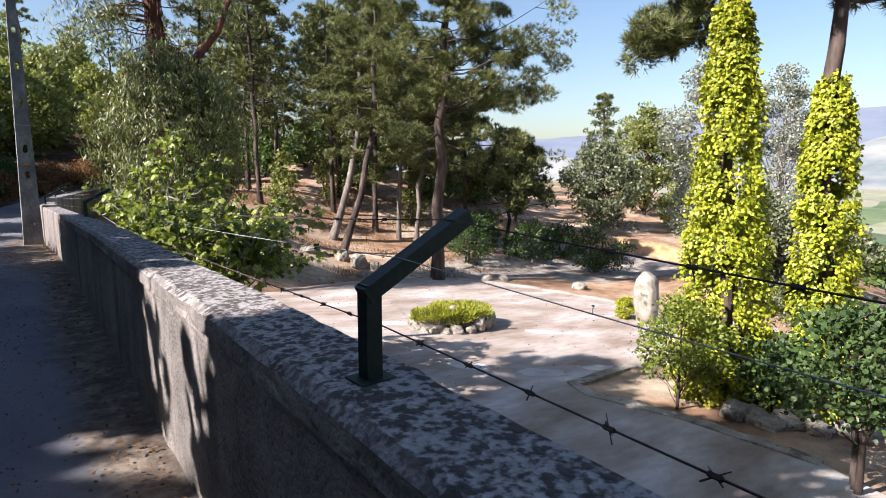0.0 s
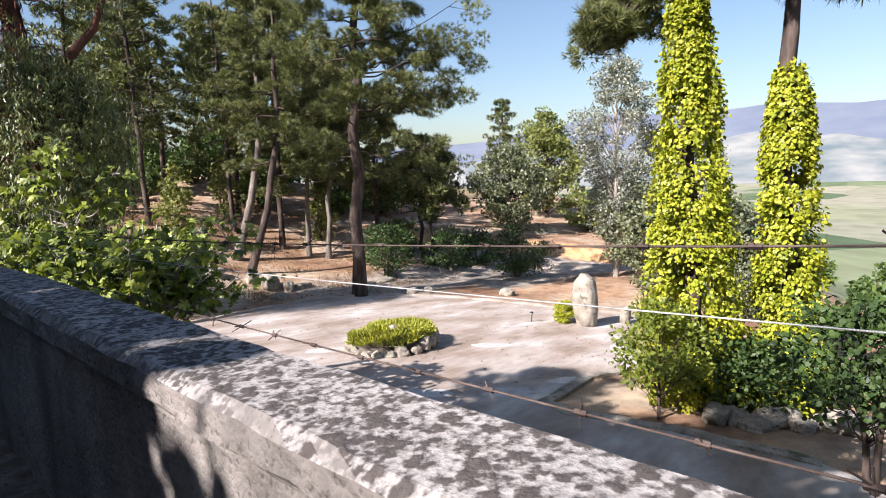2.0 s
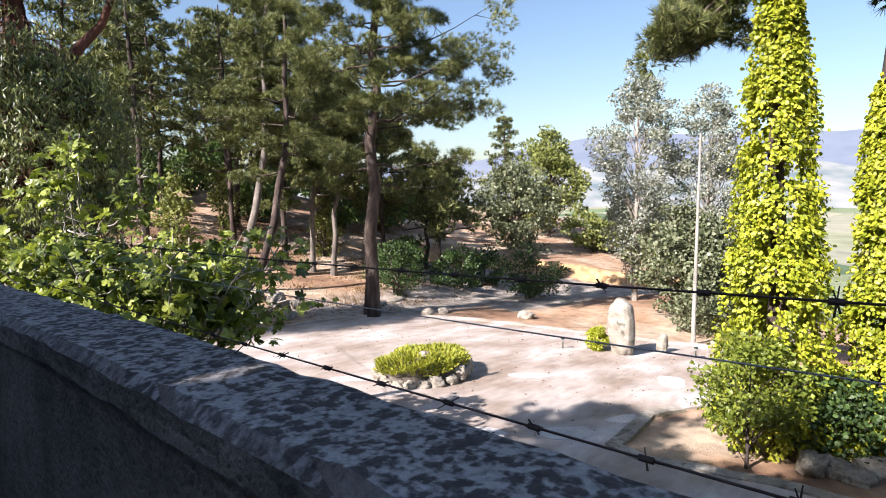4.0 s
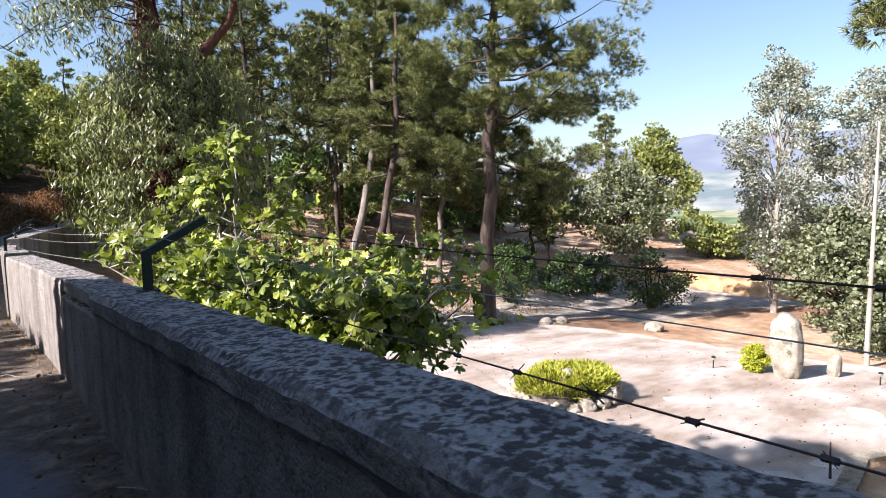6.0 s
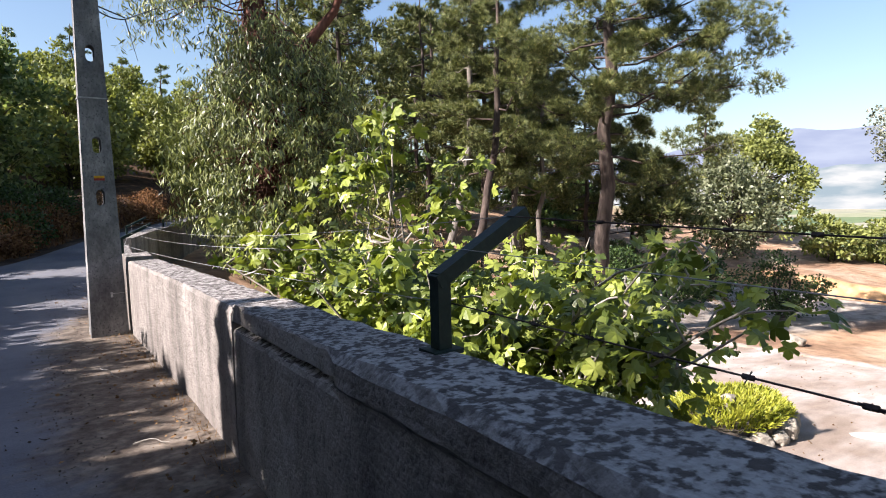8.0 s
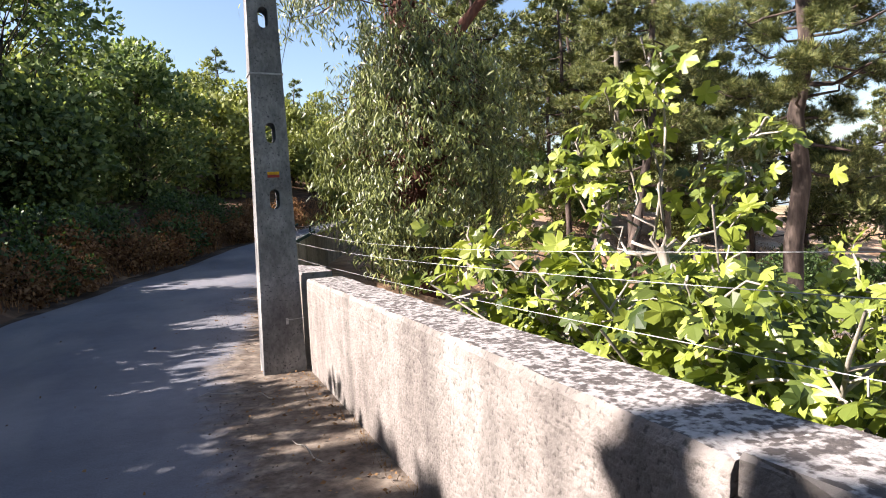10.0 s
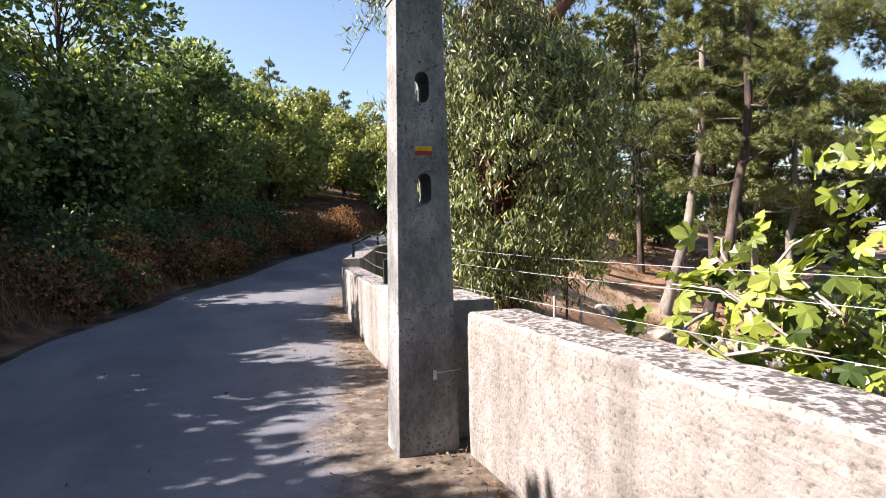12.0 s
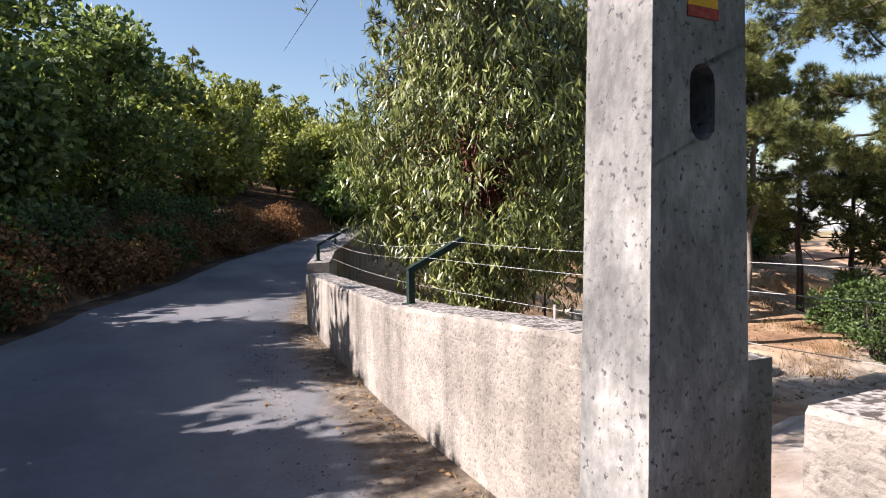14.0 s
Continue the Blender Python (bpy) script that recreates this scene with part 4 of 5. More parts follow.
# fig tree beyond the wall
def fig_tree():
    r = np.random.default_rng(5)
    x, y = 4.9, 15.3
    z = float(land(x, y))
    limbs, P, D = [], [], []
    tops = []
    for i in range(64):
        a = r.uniform(0, 2 * np.pi)
        q = r.uniform(0.1, 1) ** 0.5
        dx, dy = math.cos(a) * q * 2.1, math.sin(a) * q * 3.1
        tops.append((dx, dy, -z + 0.5 - r.uniform(0, 1) ** 1.5 * 1.9 * (0.35 + q * 0.65)))
    tops += [(-0.62, 1.5, -z + 2.45), (-0.5, 1.35, -z + 2.2), (-0.76, 1.75, -z + 1.8), (-0.8, 2.25, -z + 1.6), (-0.95, 2.2, -z + 1.35), (-0.85, 2.0, -z + 1.1), (0.55, 1.26, -z + 1.55), (0.3, 1.1, -z + 1.25), (0.5, 1.5, -z + 1.1),
             (-1.0, 0.4, -z + 0.95), (-1.8, 2.85, -z + 0.65), (-1.95, 2.7, -z + 0.5), (-2.35, 2.6, -z + 0.28), (-1.7, 2.4, -z + 0.6),
             (-1.5, 3.0, -z + 0.0), (-1.6, 2.5, -z + 0.25), (-1.3, 3.3, -z - 0.3), (-1.7, 1.7, -z + 0.45), (-1.5, 2.9, -z - 0.5), (-1.75, 0.9, -z + 0.4), (-1.7, 0.0, -z + 0.5), (-1.6, -1.0, -z + 0.45)]
    trunks = [(bend((0, 0, -0.3), (0.1 * k, -0.15 * k, 1.6), 0, 0.04, 5, r), np.linspace(0.13, 0.09, 5)) for k in (-1, 1)]
    trunks.append((bend((0, 0, -0.3), (-0.5, 1.42, -z + 0.55), 0, 0.05, 7, r), np.linspace(0.1, 0.045, 7)))
    for tp in tops:
        base = np.array([0.1 * r.uniform(-1, 1), 0.15 * r.uniform(-1, 1), r.uniform(0.9, 1.7)])
        if tp[2] + z > 1.0:
            base = np.array([-0.5, 1.42, -z + 0.5])
        line = bend(base, tp, -0.2, 0.06, 8, r)
        limbs.append((line, np.linspace(0.018 if tp[2] + z > 0.9 else 0.036, 0.010, 8)))
        tall = tp[2] + z > 0.9
        for k in range(5 if tall else 7):
            f = r.uniform(0.8, 1.0) if tall else r.uniform(0.62, 1.0)
            c = np.array([np.interp(f, np.linspace(0, 1, 8), line[:, j]) for j in range(3)])
            e = c + r.normal(size=3) * np.array([0.2, 0.26, 0.14]) * (0.55 if tall else 1.0) + np.array([0.02, 0, 0.1])
            limbs.append((bend(c, e, 0.05, 0.02, 4, r), [0.014, 0.011, 0.009, 0.006]))
            n = 9 if tp[2] + z < 0.9 else 6
            d = r.normal(size=(n, 3)) * np.array([1, 1, 0.5]) + np.array([-0.1, -0.05, -0.35])
            P.append(e + d * r.uniform(0.03, 0.22, (n, 1)))
            D.append(d)
    P, D = np.concatenate(P), np.concatenate(D)
    t = tree("fig_tree", (x, y, z), "spreading fig tree with large lobed bright leaves beyond the wall", "tree", trunks, limbs, M_BARK_PALE)
    child("crown", leaf_mesh("crown", P, D, r.uniform(0.11, 0.23, len(P)), "lobed", M_FIG, r, 1.0), t)


fig_tree()


# eucalyptus with hanging leaves
def eucalyptus():
    r = np.random.default_rng(9)
    x, y = 8.0, 30.8
    z = float(land(x, y))
    h = 17.0
    trunk = bend((0, 0, -0.3), (-0.6, 0.5, h), 0, 0.1, 9, r)
    second = bend((-0.1, 0, 6.6), (3.4, -0.6, h * 0.72), -0.5, 0.1, 7, r)
    limbs, P, D = [], [], []
    cz = 2.3 - z
    spots = []
    for i in range(500):
        d = r.normal(size=3)
        d /= np.linalg.norm(d)
        q = (0.55 + 0.45 * r.uniform() ** 0.5) * (1 + 0.12 * math.sin(5 * math.atan2(d[1], d[0])) * (1 - abs(d[2])))
        spots.append((np.array([d[0] * 3.1 * q, d[1] * 3.1 * q, cz + 0.4 + d[2] * 4.3 * q]), 0.45))
    for i in range(70):
        f = r.uniform(0.56, 1.02)
        a, w = r.uniform(0, 2 * np.pi), r.uniform(2.0, 3.6)
        spots.append((np.array([math.cos(a) * w, math.sin(a) * w, f * h]), 0.5))
    for i in range(26):      # a bough that hangs out over the lane
        spots.append((np.array([-2.4 - 0.08 * i + r.normal() * 0.5, -0.9 + r.normal() * 0.6, 6.0 - z + r.uniform(0, 3.4)]), 0.4))
    for c, wide in spots:
        f = min(max(c[2] / h + 0.06, 0.1), 0.98)
        b = np.array([np.interp(f, np.linspace(0, 1, 9), trunk[:, j]) for j in range(3)])
        limbs.append((bend(b, c, 0.4, 0.08, 6, r), np.linspace(0.035, 0.006, 6)))
        for k in range(4):
            e = c + r.normal(size=3) * np.array([wide, wide, 0.3])
            ln = r.uniform(0.25, 0.7)
            n = 27
            s = r.uniform(0, 1, n)
            p = e + np.stack([r.normal(size=n) * 0.17, r.normal(size=n) * 0.17, -s * ln + 0.1], 1)
            P.append(p)
            D.append(np.stack([r.normal(size=n) * 0.6, r.normal(size=n) * 0.6, -np.ones(n) + r.normal(size=n) * 0.35], 1))
    P, D = np.concatenate(P), np.concatenate(D)
    out = P * np.array([1, 1, 0]) / 3.0 + np.array([0, 0, 0.45])
    t = tree("eucalyptus_tree", (x, y, z), "large eucalyptus with hanging narrow leaves and peeling reddish bark", "tree",
             [(trunk, np.linspace(0.62, 0.12, 9)), (second, np.linspace(0.34, 0.06, 7))], limbs, M_BARK_RED)
    strips = []
    for i in range(150):
        f = r.uniform(0.3, 0.85)
        c = np.array([np.interp(f, np.linspace(0, 1, 9), trunk[:, j]) for j in range(3)])
        a, ln, q = r.uniform(0, 2 * np.pi), r.uniform(0.6, 2.2), 0.62 - 0.5 * f + 0.05
        o = c + np.array([math.cos(a) * q, math.sin(a) * q, 0])
        strips.append((bend(o, o + np.array([math.cos(a) * 0.12, math.sin(a) * 0.12, -ln]), 0, 0.03, 5, r), [0.02, 0.035, 0.03, 0.02, 0.008]))
    child("loose_bark", mesh_from("loose_bark", *tube(strips, 3), M_BARK_RED), t, "long hanging strips of shed reddish bark")
    child("crown", leaf_mesh("crown", P, D, r.uniform(0.16, 0.29, len(P)), "long", M_EUC, r, 0.6, out), t)


eucalyptus()

# silver poplars behind the standing stone
broadleaf("poplar_tree", on_land(37.5, 19.6), 14.8, 2.9, M_SILVER, M_BARK_PALE, 21, "round", 0.14, 190, 120, 0.12, 0.2, "tall pale silver-leaved poplar beyond the court", group="poplars", squash=1.05, clump_r=0.7)
broadleaf("poplar_tree", on_land(39.5, 15.8), 13.2, 2.6, M_SILVER, M_BARK_PALE, 22, "round", 0.14, 160, 115, 0.12, 0.18, "slimmer silver-leaved poplar beyond the court", group="poplars", clump_r=0.7)
broadleaf("holm_oak", on_land(34.0, 15.2), 6.4, 3.1, M_OLIVE, M_BARK, 23, "round", 0.2, 160, 60, 0.1, 0.16, "grey-green rounded holm oak behind the standing stone")
broadleaf("holm_oak", on_land(33.5, 12.0), 5.6, 3.2, M_OLIVE, M_BARK, 24, "round", 0.2, 150, 60, 0.1, 0.16, "low grey-green oak beyond the court rim")
# round trees on the shoulder of the hill
broadleaf("stone_pine", on_land(66.0, 42.0), 13.0, 5.0, M_LIGHT, M_BARK, 25, "simple", 0.45, 200, 60, 0.08, 0.25, "rounded bright green tree on the far shoulder", clump_r=1.0)
broadleaf("oak_tree", on_land(52.0, 38.0), 8.6, 4.6, M_OLIVE, M_BARK, 26, "simple", 0.36, 190, 60, 0.05, 0.2, "rounded dull green oak on the far shoulder", clump_r=0.9)
pine(on_land(68, 50), 15, (0, 0), 0.25, 3.2, 0.25, 61, 1.3, far=True, label="conical pine on the far shoulder")
# shrubs and small trees of the court
broadleaf("dark_shrub", on_land(34.5, 25.6), 3.6, 2.3, M_DARKLEAF, M_BARK, 27, "simple", 0.18, 80, 50, 0.02, 0.08, "dark evergreen shrub below the court rim", "shrub", stems=3)
broadleaf("laurel_shrub", on_land(27.6, 31.4), 3.6, 2.0, M_DARKLEAF, M_BARK, 28, "simple", 0.17, 80, 50, 0.02, 0.08, "dark glossy laurel at the foot of the pines", "shrub", stems=3)
broadleaf("young_tree", on_court(14.2, 7.75, 0.0), 3.0, 1.15, M_YOUNG, M_BARK, 29, "simple", 0.13, 60, 50, 0.28, 0.05, "slender young tree with yellow-green leaves", group="young trees", clump_r=0.4)
broadleaf("young_tree", on_court(13.0, 3.3, 0.1), 3.5, 1.75, M_DARKLEAF, M_BARK, 31, "round", 0.12, 80, 60, 0.42, 0.08, "dark leafy young tree beside the court", group="young trees", stems=2, clump_r=0.5)
broadleaf("leafy_shrub", on_land(16.5, 6.4), 2.0, 1.5, M_DARKLEAF, M_BARK, 32, "round", 0.13, 80, 60, 0.05, 0.05, "dark green shrub under the ivy columns", "shrub", stems=3)

# shade trees along the bank, beside the lane
# x, y, height, spread
BANK = [(-6.0, 1.0, 9.2, 2.75), (-6.0, 8.6, 9.0, 3.1), (-6.0, 10.9, 8.6, 2.6), (-6.0, 12.75, 8.4, 1.95), (-6.0, -2.4, 9.2, 3.0), (-6.4, -6.8, 9.2, 3.2), (-6.8, 16.4, 4.3, 2.0), (-6.6, 19.0, 4.2, 1.9),
        (-6.6, 22.4, 4.4, 2.0), (-6.4, 25.8, 5.5, 2.2), (-6.0, 28.6, 5.4, 1.8), (-9.2, 11.0, 9.6, 3.2), (-9.2, 0.0, 9.6, 3.0), (-10, 27, 6.5, 3), (-10, 20, 5.5, 3)]
for i, (x, y, h, w) in enumerate(BANK):
    broadleaf("roadside_tree", on_land(x, y), h, w, M_DARKLEAF if h > 7 else M_ACACIA, M_BARK, 101 + i, "round" if h > 7 else "simple", 0.32 if h > 7 else 0.28, 260 if h > 6.9 else 120, 50, 0.04, 0.14,
              "leafy dark green tree on the shaded bank", group="bank trees", clump_r=0.62)
for i, (x, y, h, w) in enumerate([(-5.4, 41.8, 13.0, 5.0), (-9.5, 37.0, 11.5, 4.2), (-0.8, 46.5, 8.0, 3.2), (-7.5, 34.5, 6.5, 2.8), (-3.8, 40.0, 5.0, 2.4), (-12, 44, 12, 4)]):
    broadleaf("roadside_tree", on_land(x, y), h, w, M_ACACIA, M_BARK, 121 + i, "simple", 0.32, 150, 70, 0.03, 0.16,
              "big leafy green tree over the shaded bank", group="bank trees", clump_r=0.95)
# unseen trees added up the bank and round the lane behind, blocking sky light
sky_blocker = broadleaf("sky_blocker_tree", on_land(-13.5, -9.0), 8.2, 3.6, M_DARKLEAF, M_BARK, 171, "round", 0.62, 110, 26, 0.02, 0.16, "unseen dense dark green tree added to block sky light", group="bank wood", clump_r=0.9)
for i in range(17):
    copy_thing(sky_blocker, pose(*on_land(-13.5 - 1.5 * (i % 3), -5.5 + 3.7 * i), 0, 0, 67 * i))
for i, (x, y) in enumerate([(-8.5, -16), (-3.5, -19), (2.0, -20), (7.5, -17), (-8, -11)]):
    copy_thing(sky_blocker, pose(*on_land(x, y), 0, 0, 41 * i + 20))
for x, y, s in ((-7.5, 15.2, 131), (-8.0, 9.6, 132), (-8.0, 4.0, 133)):
    pine(on_land(x, y), 11.5, (0.3, 0.0), 0.76, 2.4, 0.2, s, 0.8, far=True, group="bank pines", label="tall pine rising behind the bank")
AHEAD = [(3.5, 58, 7.5), (6.5, 66, 8.5), (11.5, 72, 8.0), (0.5, 64, 8.0), (16, 80, 8.0), (9, 84, 9), (22, 86, 8), (-4, 56, 8), (3, 76, 9), (-8, 62, 9), (-3, 70, 9), (14, 66, 6), (-10, 52, 9), (13, 92, 11), (20, 96, 11), (5, 94, 11), (27, 98, 11), (17, 76, 8)]
for i, (x, y, h) in enumerate(AHEAD):
    broadleaf("roadside_tree", on_land(x, y), h, 3.2, M_LIGHT, M_BARK, 140 + i, "simple", 0.42, 150, 44, 0.03, 0.14, "sunlit light green tree by the bend", group="trees by the bend", clump_r=0.9)
for i in range(9):
    x, y = -14 + 7.5 * i, 112 + 9 * ((i * 7) % 3)
    pine(on_land(x, y), 12.5 + (i * 5) % 4, (0, 0), 0.15, 2.6, 0.2, 160 + i, 0.8, far=True, mat=M_NEEDLE_FAR, group="skyline pines", label="small pine on the skyline")


# ---- things of the court ----
def rock(name, place, size, seed, label, category="rock", turn=0.0, mat=None, rough=0.16, group=""):
    bm = bmesh.new()
    bmesh.ops.create_icosphere(bm, subdivisions=4, radius=1)
    off = Vector((seed * 3.1, seed * 1.7, seed * 0.9))
    for v in bm.verts:
        d = 1 + rough * 1.6 * noise.noise(v.co * 1.1 + off) + rough * noise.noise(v.co * 2.7 + off) + rough * 0.35 * noise.noise(v.co * 7 + off)
        q = v.co * d
        q = Vector((math.copysign(abs(q.x) ** 0.8, q.x), math.copysign(abs(q.y) ** 0.8, q.y), math.copysign(abs(q.z) ** 0.8, q.z)))
        v.co = Vector((q.x * size[0] / 2, q.y * size[1] / 2, (q.z + 0.85) * size[2] / 1.85))
    me = bpy.data.meshes.new(name)
    bm.to_mesh(me)
    bm.free()
    for p in me.polygons:
        p.use_smooth = True
    me.materials.append(mat or M_ROCK)
    ob = new(name, me)
    ob.matrix_world = pose(*place, 0, 0, turn)
    return tagged(ob, label, category, group)


menhir = rock("standing_stone", on_court(23.3, 14.4, 0.0), (0.95, 1.15, 2.35), 9, "tall rough granite standing stone on the court edge", "standing stone", 0, rough=0.09)
for v in menhir.data.vertices:      # heavier and leaning towards its top
    g = v.co.z / 2.35
    v.co.y = v.co.y * (0.86 + 0.16 * g) + 0.16 * g
rock("stone_stub", on_court(25.0, 13.4, 0.0), (0.45, 0.45, 0.85), 5, "short granite post stone", "stone", group="court edge stones")
rock("stone_stub", on_court(26.1, 11.6, 0.0), (0.4, 0.4, 0.75), 6, "small granite post stone", "stone", group="court edge stones")
rock("boulder", on_court(23.2, 27.1, 0.0), (0.9, 0.7, 0.5), 7, "pale granite boulder by the pine", group="boulders")
rock("boulder", on_court(24.2, 25.8, 0.0), (0.7, 0.6, 0.45), 8, "small pale boulder by the court rim", group="boulders")


BED = (14.75, 17.75)


def flower_bed(x, y):
    z = float(court_z(x)) + 0.06
    bed = empty("flower_bed", (x, y, z), "round raised bed edged with rough stones and filled with golden succulents", "flower bed")
    r = np.random.default_rng(3)
    bm = bmesh.new()
    k = 28
    ring = [bm.verts.new((1.65 * math.cos(2 * math.pi * i / k), 1.25 * math.sin(2 * math.pi * i / k), 0.36)) for i in range(k)]
    low = [bm.verts.new((v.co.x, v.co.y, -0.05)) for v in ring]
    bm.faces.new(ring)
    for i in range(k):
        bm.faces.new((ring[i], low[i], low[(i + 1) % k], ring[(i + 1) % k]))
    bmesh.ops.recalc_face_normals(bm, faces=bm.faces[:])
    part("soil", bm, M_VERGE, bed)
    for i in range(22):
        a = 2 * math.pi * i / 22 + r.uniform(-0.05, 0.05)
        s = rock("stone", (1.75 * math.cos(a), 1.33 * math.sin(a), -0.03), (r.uniform(0.35, 0.6), r.uniform(0.28, 0.42), r.uniform(0.28, 0.5)), 20 + i, "", "", math.degrees(a) + 90, rough=0.28)
        s.parent = bed
        for key in list(s.keys()):
            del s[key]
    s = rock("stone", (0.15, 0.1, 0.3), (0.55, 0.45, 0.45), 51, "", "", 10)
    s.parent = bed
    for key in list(s.keys()):
        del s[key]
    n = 5200
    a, q = r.uniform(0, 2 * np.pi, n), np.sqrt(r.uniform(0.03, 1, n))
    p = np.stack([1.72 * q * np.cos(a), 1.3 * q * np.sin(a), 0.40 + 0.22 * np.sqrt(1 - q * q) + 0.07 * np.sin(a * 5 + q * 9)], 1)
    d = np.stack([q * np.cos(a) * 0.8, q * np.sin(a) * 0.8, np.full(n, 0.9)], 1) + r.normal(size=(n, 3)) * 0.4
    child("succulent_mat", leaf_mesh("succulent_mat", p, d, r.uniform(0.12, 0.26, n), "long", M_SEDUM, r, 0.9), bed, "dense golden green succulent cushion")


flower_bed(*BED)


def simple_pole(x, y, height):
    p = empty("lamp_pole", on_court(x, y, 0), "tall pale tapered pole standing by the court rim", "pole")
    child("shaft", mesh_from("shaft", *tube([(bend((0, 0, -0.2), (0.1, 0, height), 0, 0, 6), np.linspace(0.11, 0.045, 6))], 12), M_POST, True), p)


simple_pole(28.2, 13.1, 9.6)

# understory and brush
def scatter(name, label, category, places, mat, h, w, seed, group, size=0.3, clumps=60, per=40, bark=None):
    first = None
    for i, (x, y) in enumerate(places):
        if first is None:
            first = broadleaf(name, on_land(x, y), h, w, mat, bark or M_BARK, seed, "simple", size, clumps, per, 0.02, 0.06, label, category, group, stems=2, clump_r=0.6)
        else:
            copy_thing(first, pose(*on_land(x, y), 0, 0, 71 * i))


scatter("undergrowth_shrub", "dull green shrub under the pines", "shrub", [(16, 55), (20, 63), (26, 64), (32, 60), (38, 57), (44, 50), (30, 50), (23, 56), (41, 46), (36, 46), (48, 52), (14.5, 56), (18, 66), (22, 70), (28, 68), (34, 68), (40, 64), (45, 60), (37, 70), (31, 74), (25, 74), (49, 58), (20, 60), (53, 55), (28, 58), (34, 54), (14, 62)], M_OAK, 4.2, 2.6, 301, "undergrowth", 0.4, 70, 36)
scatter("young_oak", "pale green sapling among the pine trunks", "tree", [(18.5, 42.0), (24.6, 47.0), (29.5, 41.0), (16.5, 47.5)], M_LIGHT, 4.6, 1.1, 302, "saplings", 0.26, 46, 34)
scatter("laurel_shrub", "dark glossy shrub among the trunks", "shrub", [(30.5, 34.0), (33.5, 31.0), (38.5, 32.0)], M_DARKLEAF, 3.0, 2.0, 303, "laurels", 0.24, 60, 40)
scatter("broom_bush", "light green bush beyond the court", "shrub", [(57, 24), (60, 33), (64, 30), (68, 26), (72, 33)], M_LIGHT, 4.6, 3.0, 304, "bright bushes", 0.4, 70, 40)
scatter("rim_shrub", "low dark shrub below the court rim", "shrub", [(30.0, 10.0), (31.0, 13.6)], M_OLIVE, 2.2, 1.6, 305, "rim shrubs", 0.2, 60, 44)
scatter("dry_bracken", "rust-brown dry bracken clump on the bank", "shrub", [(float(wall_x(24.5 + 1.9 * k)) - 6.0 - 0.5 * math.sin(k * 1.9), 24.5 + 1.9 * k) for k in range(15)], M_BRACKEN, 0.95, 0.95, 309, "bank bracken", 0.12, 44, 60)
r9 = np.random.default_rng(77)
scatter("valley_tree", "small dark tree dotting the valley fields", "tree", [(float(x), float(y)) for x, y in zip(r9.uniform(70, 260, 34), r9.uniform(-70, 45, 34))], M_OAK, 6.0, 3.6, 306, "valley trees", 0.8, 40, 26)
scatter("bank_bush", "dark bramble bush on the shaded bank", "shrub", [(-5.9 + 0.5 * math.sin(k * 2.3), 26 + 2.6 * k) for k in range(7)] + [(float(wall_x(22 + 1.25 * k)) - 5.9 - 0.7 * math.sin(k * 2.1) ** 2 * 2 - 0.4 * (k % 2), 22 + 1.25 * k) for k in range(0, 17, 2)], M_DARKLEAF, 1.25, 1.2, 307, "brambles", 0.15, 44, 34)


def blades(name, n, sampler, size, mat, label, seed):
    """Loose dry grass as one sheet of blades."""
    r = np.random.default_rng(seed)
    x, y = sampler(r, n)
    z = land(x, y)
    p = np.stack([x, y, z - 0.01], 1)
    d = np.stack([r.normal(size=n) * 0.45, r.normal(size=n) * 0.45, np.ones(n)], 1)
    ob = new(name, leaf_mesh(name, p, d, r.uniform(size[0], size[1], n), "blade", mat, r))
    return tagged(ob, label, "grass", kind="stuff")


def bank_spots(r, n):
    y = r.uniform(20, 60, n)
    c = np.floor(y * 1.7)
    s = 5.2 + r.gamma(2.0, 0.55, n)
    return wall_x(y) - s + 0.2 * np.sin(c), y


def hill_spots(r, n):
    k = r.integers(0, 60, n)
    r2 = np.random.default_rng(5)
    cx, cy = r2.uniform(16, 46, 60), r2.uniform(29, 48, 60)
    return cx[k] + r.normal(size=n) * 0.7, cy[k] + r.normal(size=n) * 0.5


def foot_spots(r, n):
    y = r.uniform(13, 30, n)
    keep = 0.5 + 0.5 * np.sin(y * 3.1) * np.sin(y * 1.3 + 1)
    return wall_x(y) - 0.03 - r.gamma(1.2, 0.06, n) * keep, y


blades("dry_grass", 16000, bank_spots, (0.12, 0.42), M_BRACKEN, "dry rust-brown grass on the bank", 41)
blades("dry_grass", 12000, hill_spots, (0.12, 0.4), M_DRY, "tufts of dry grass under the pines", 42)
blades("dry_grass", 1600, foot_spots, (0.04, 0.16), M_DRY, "dry weeds along the wall foot", 43)


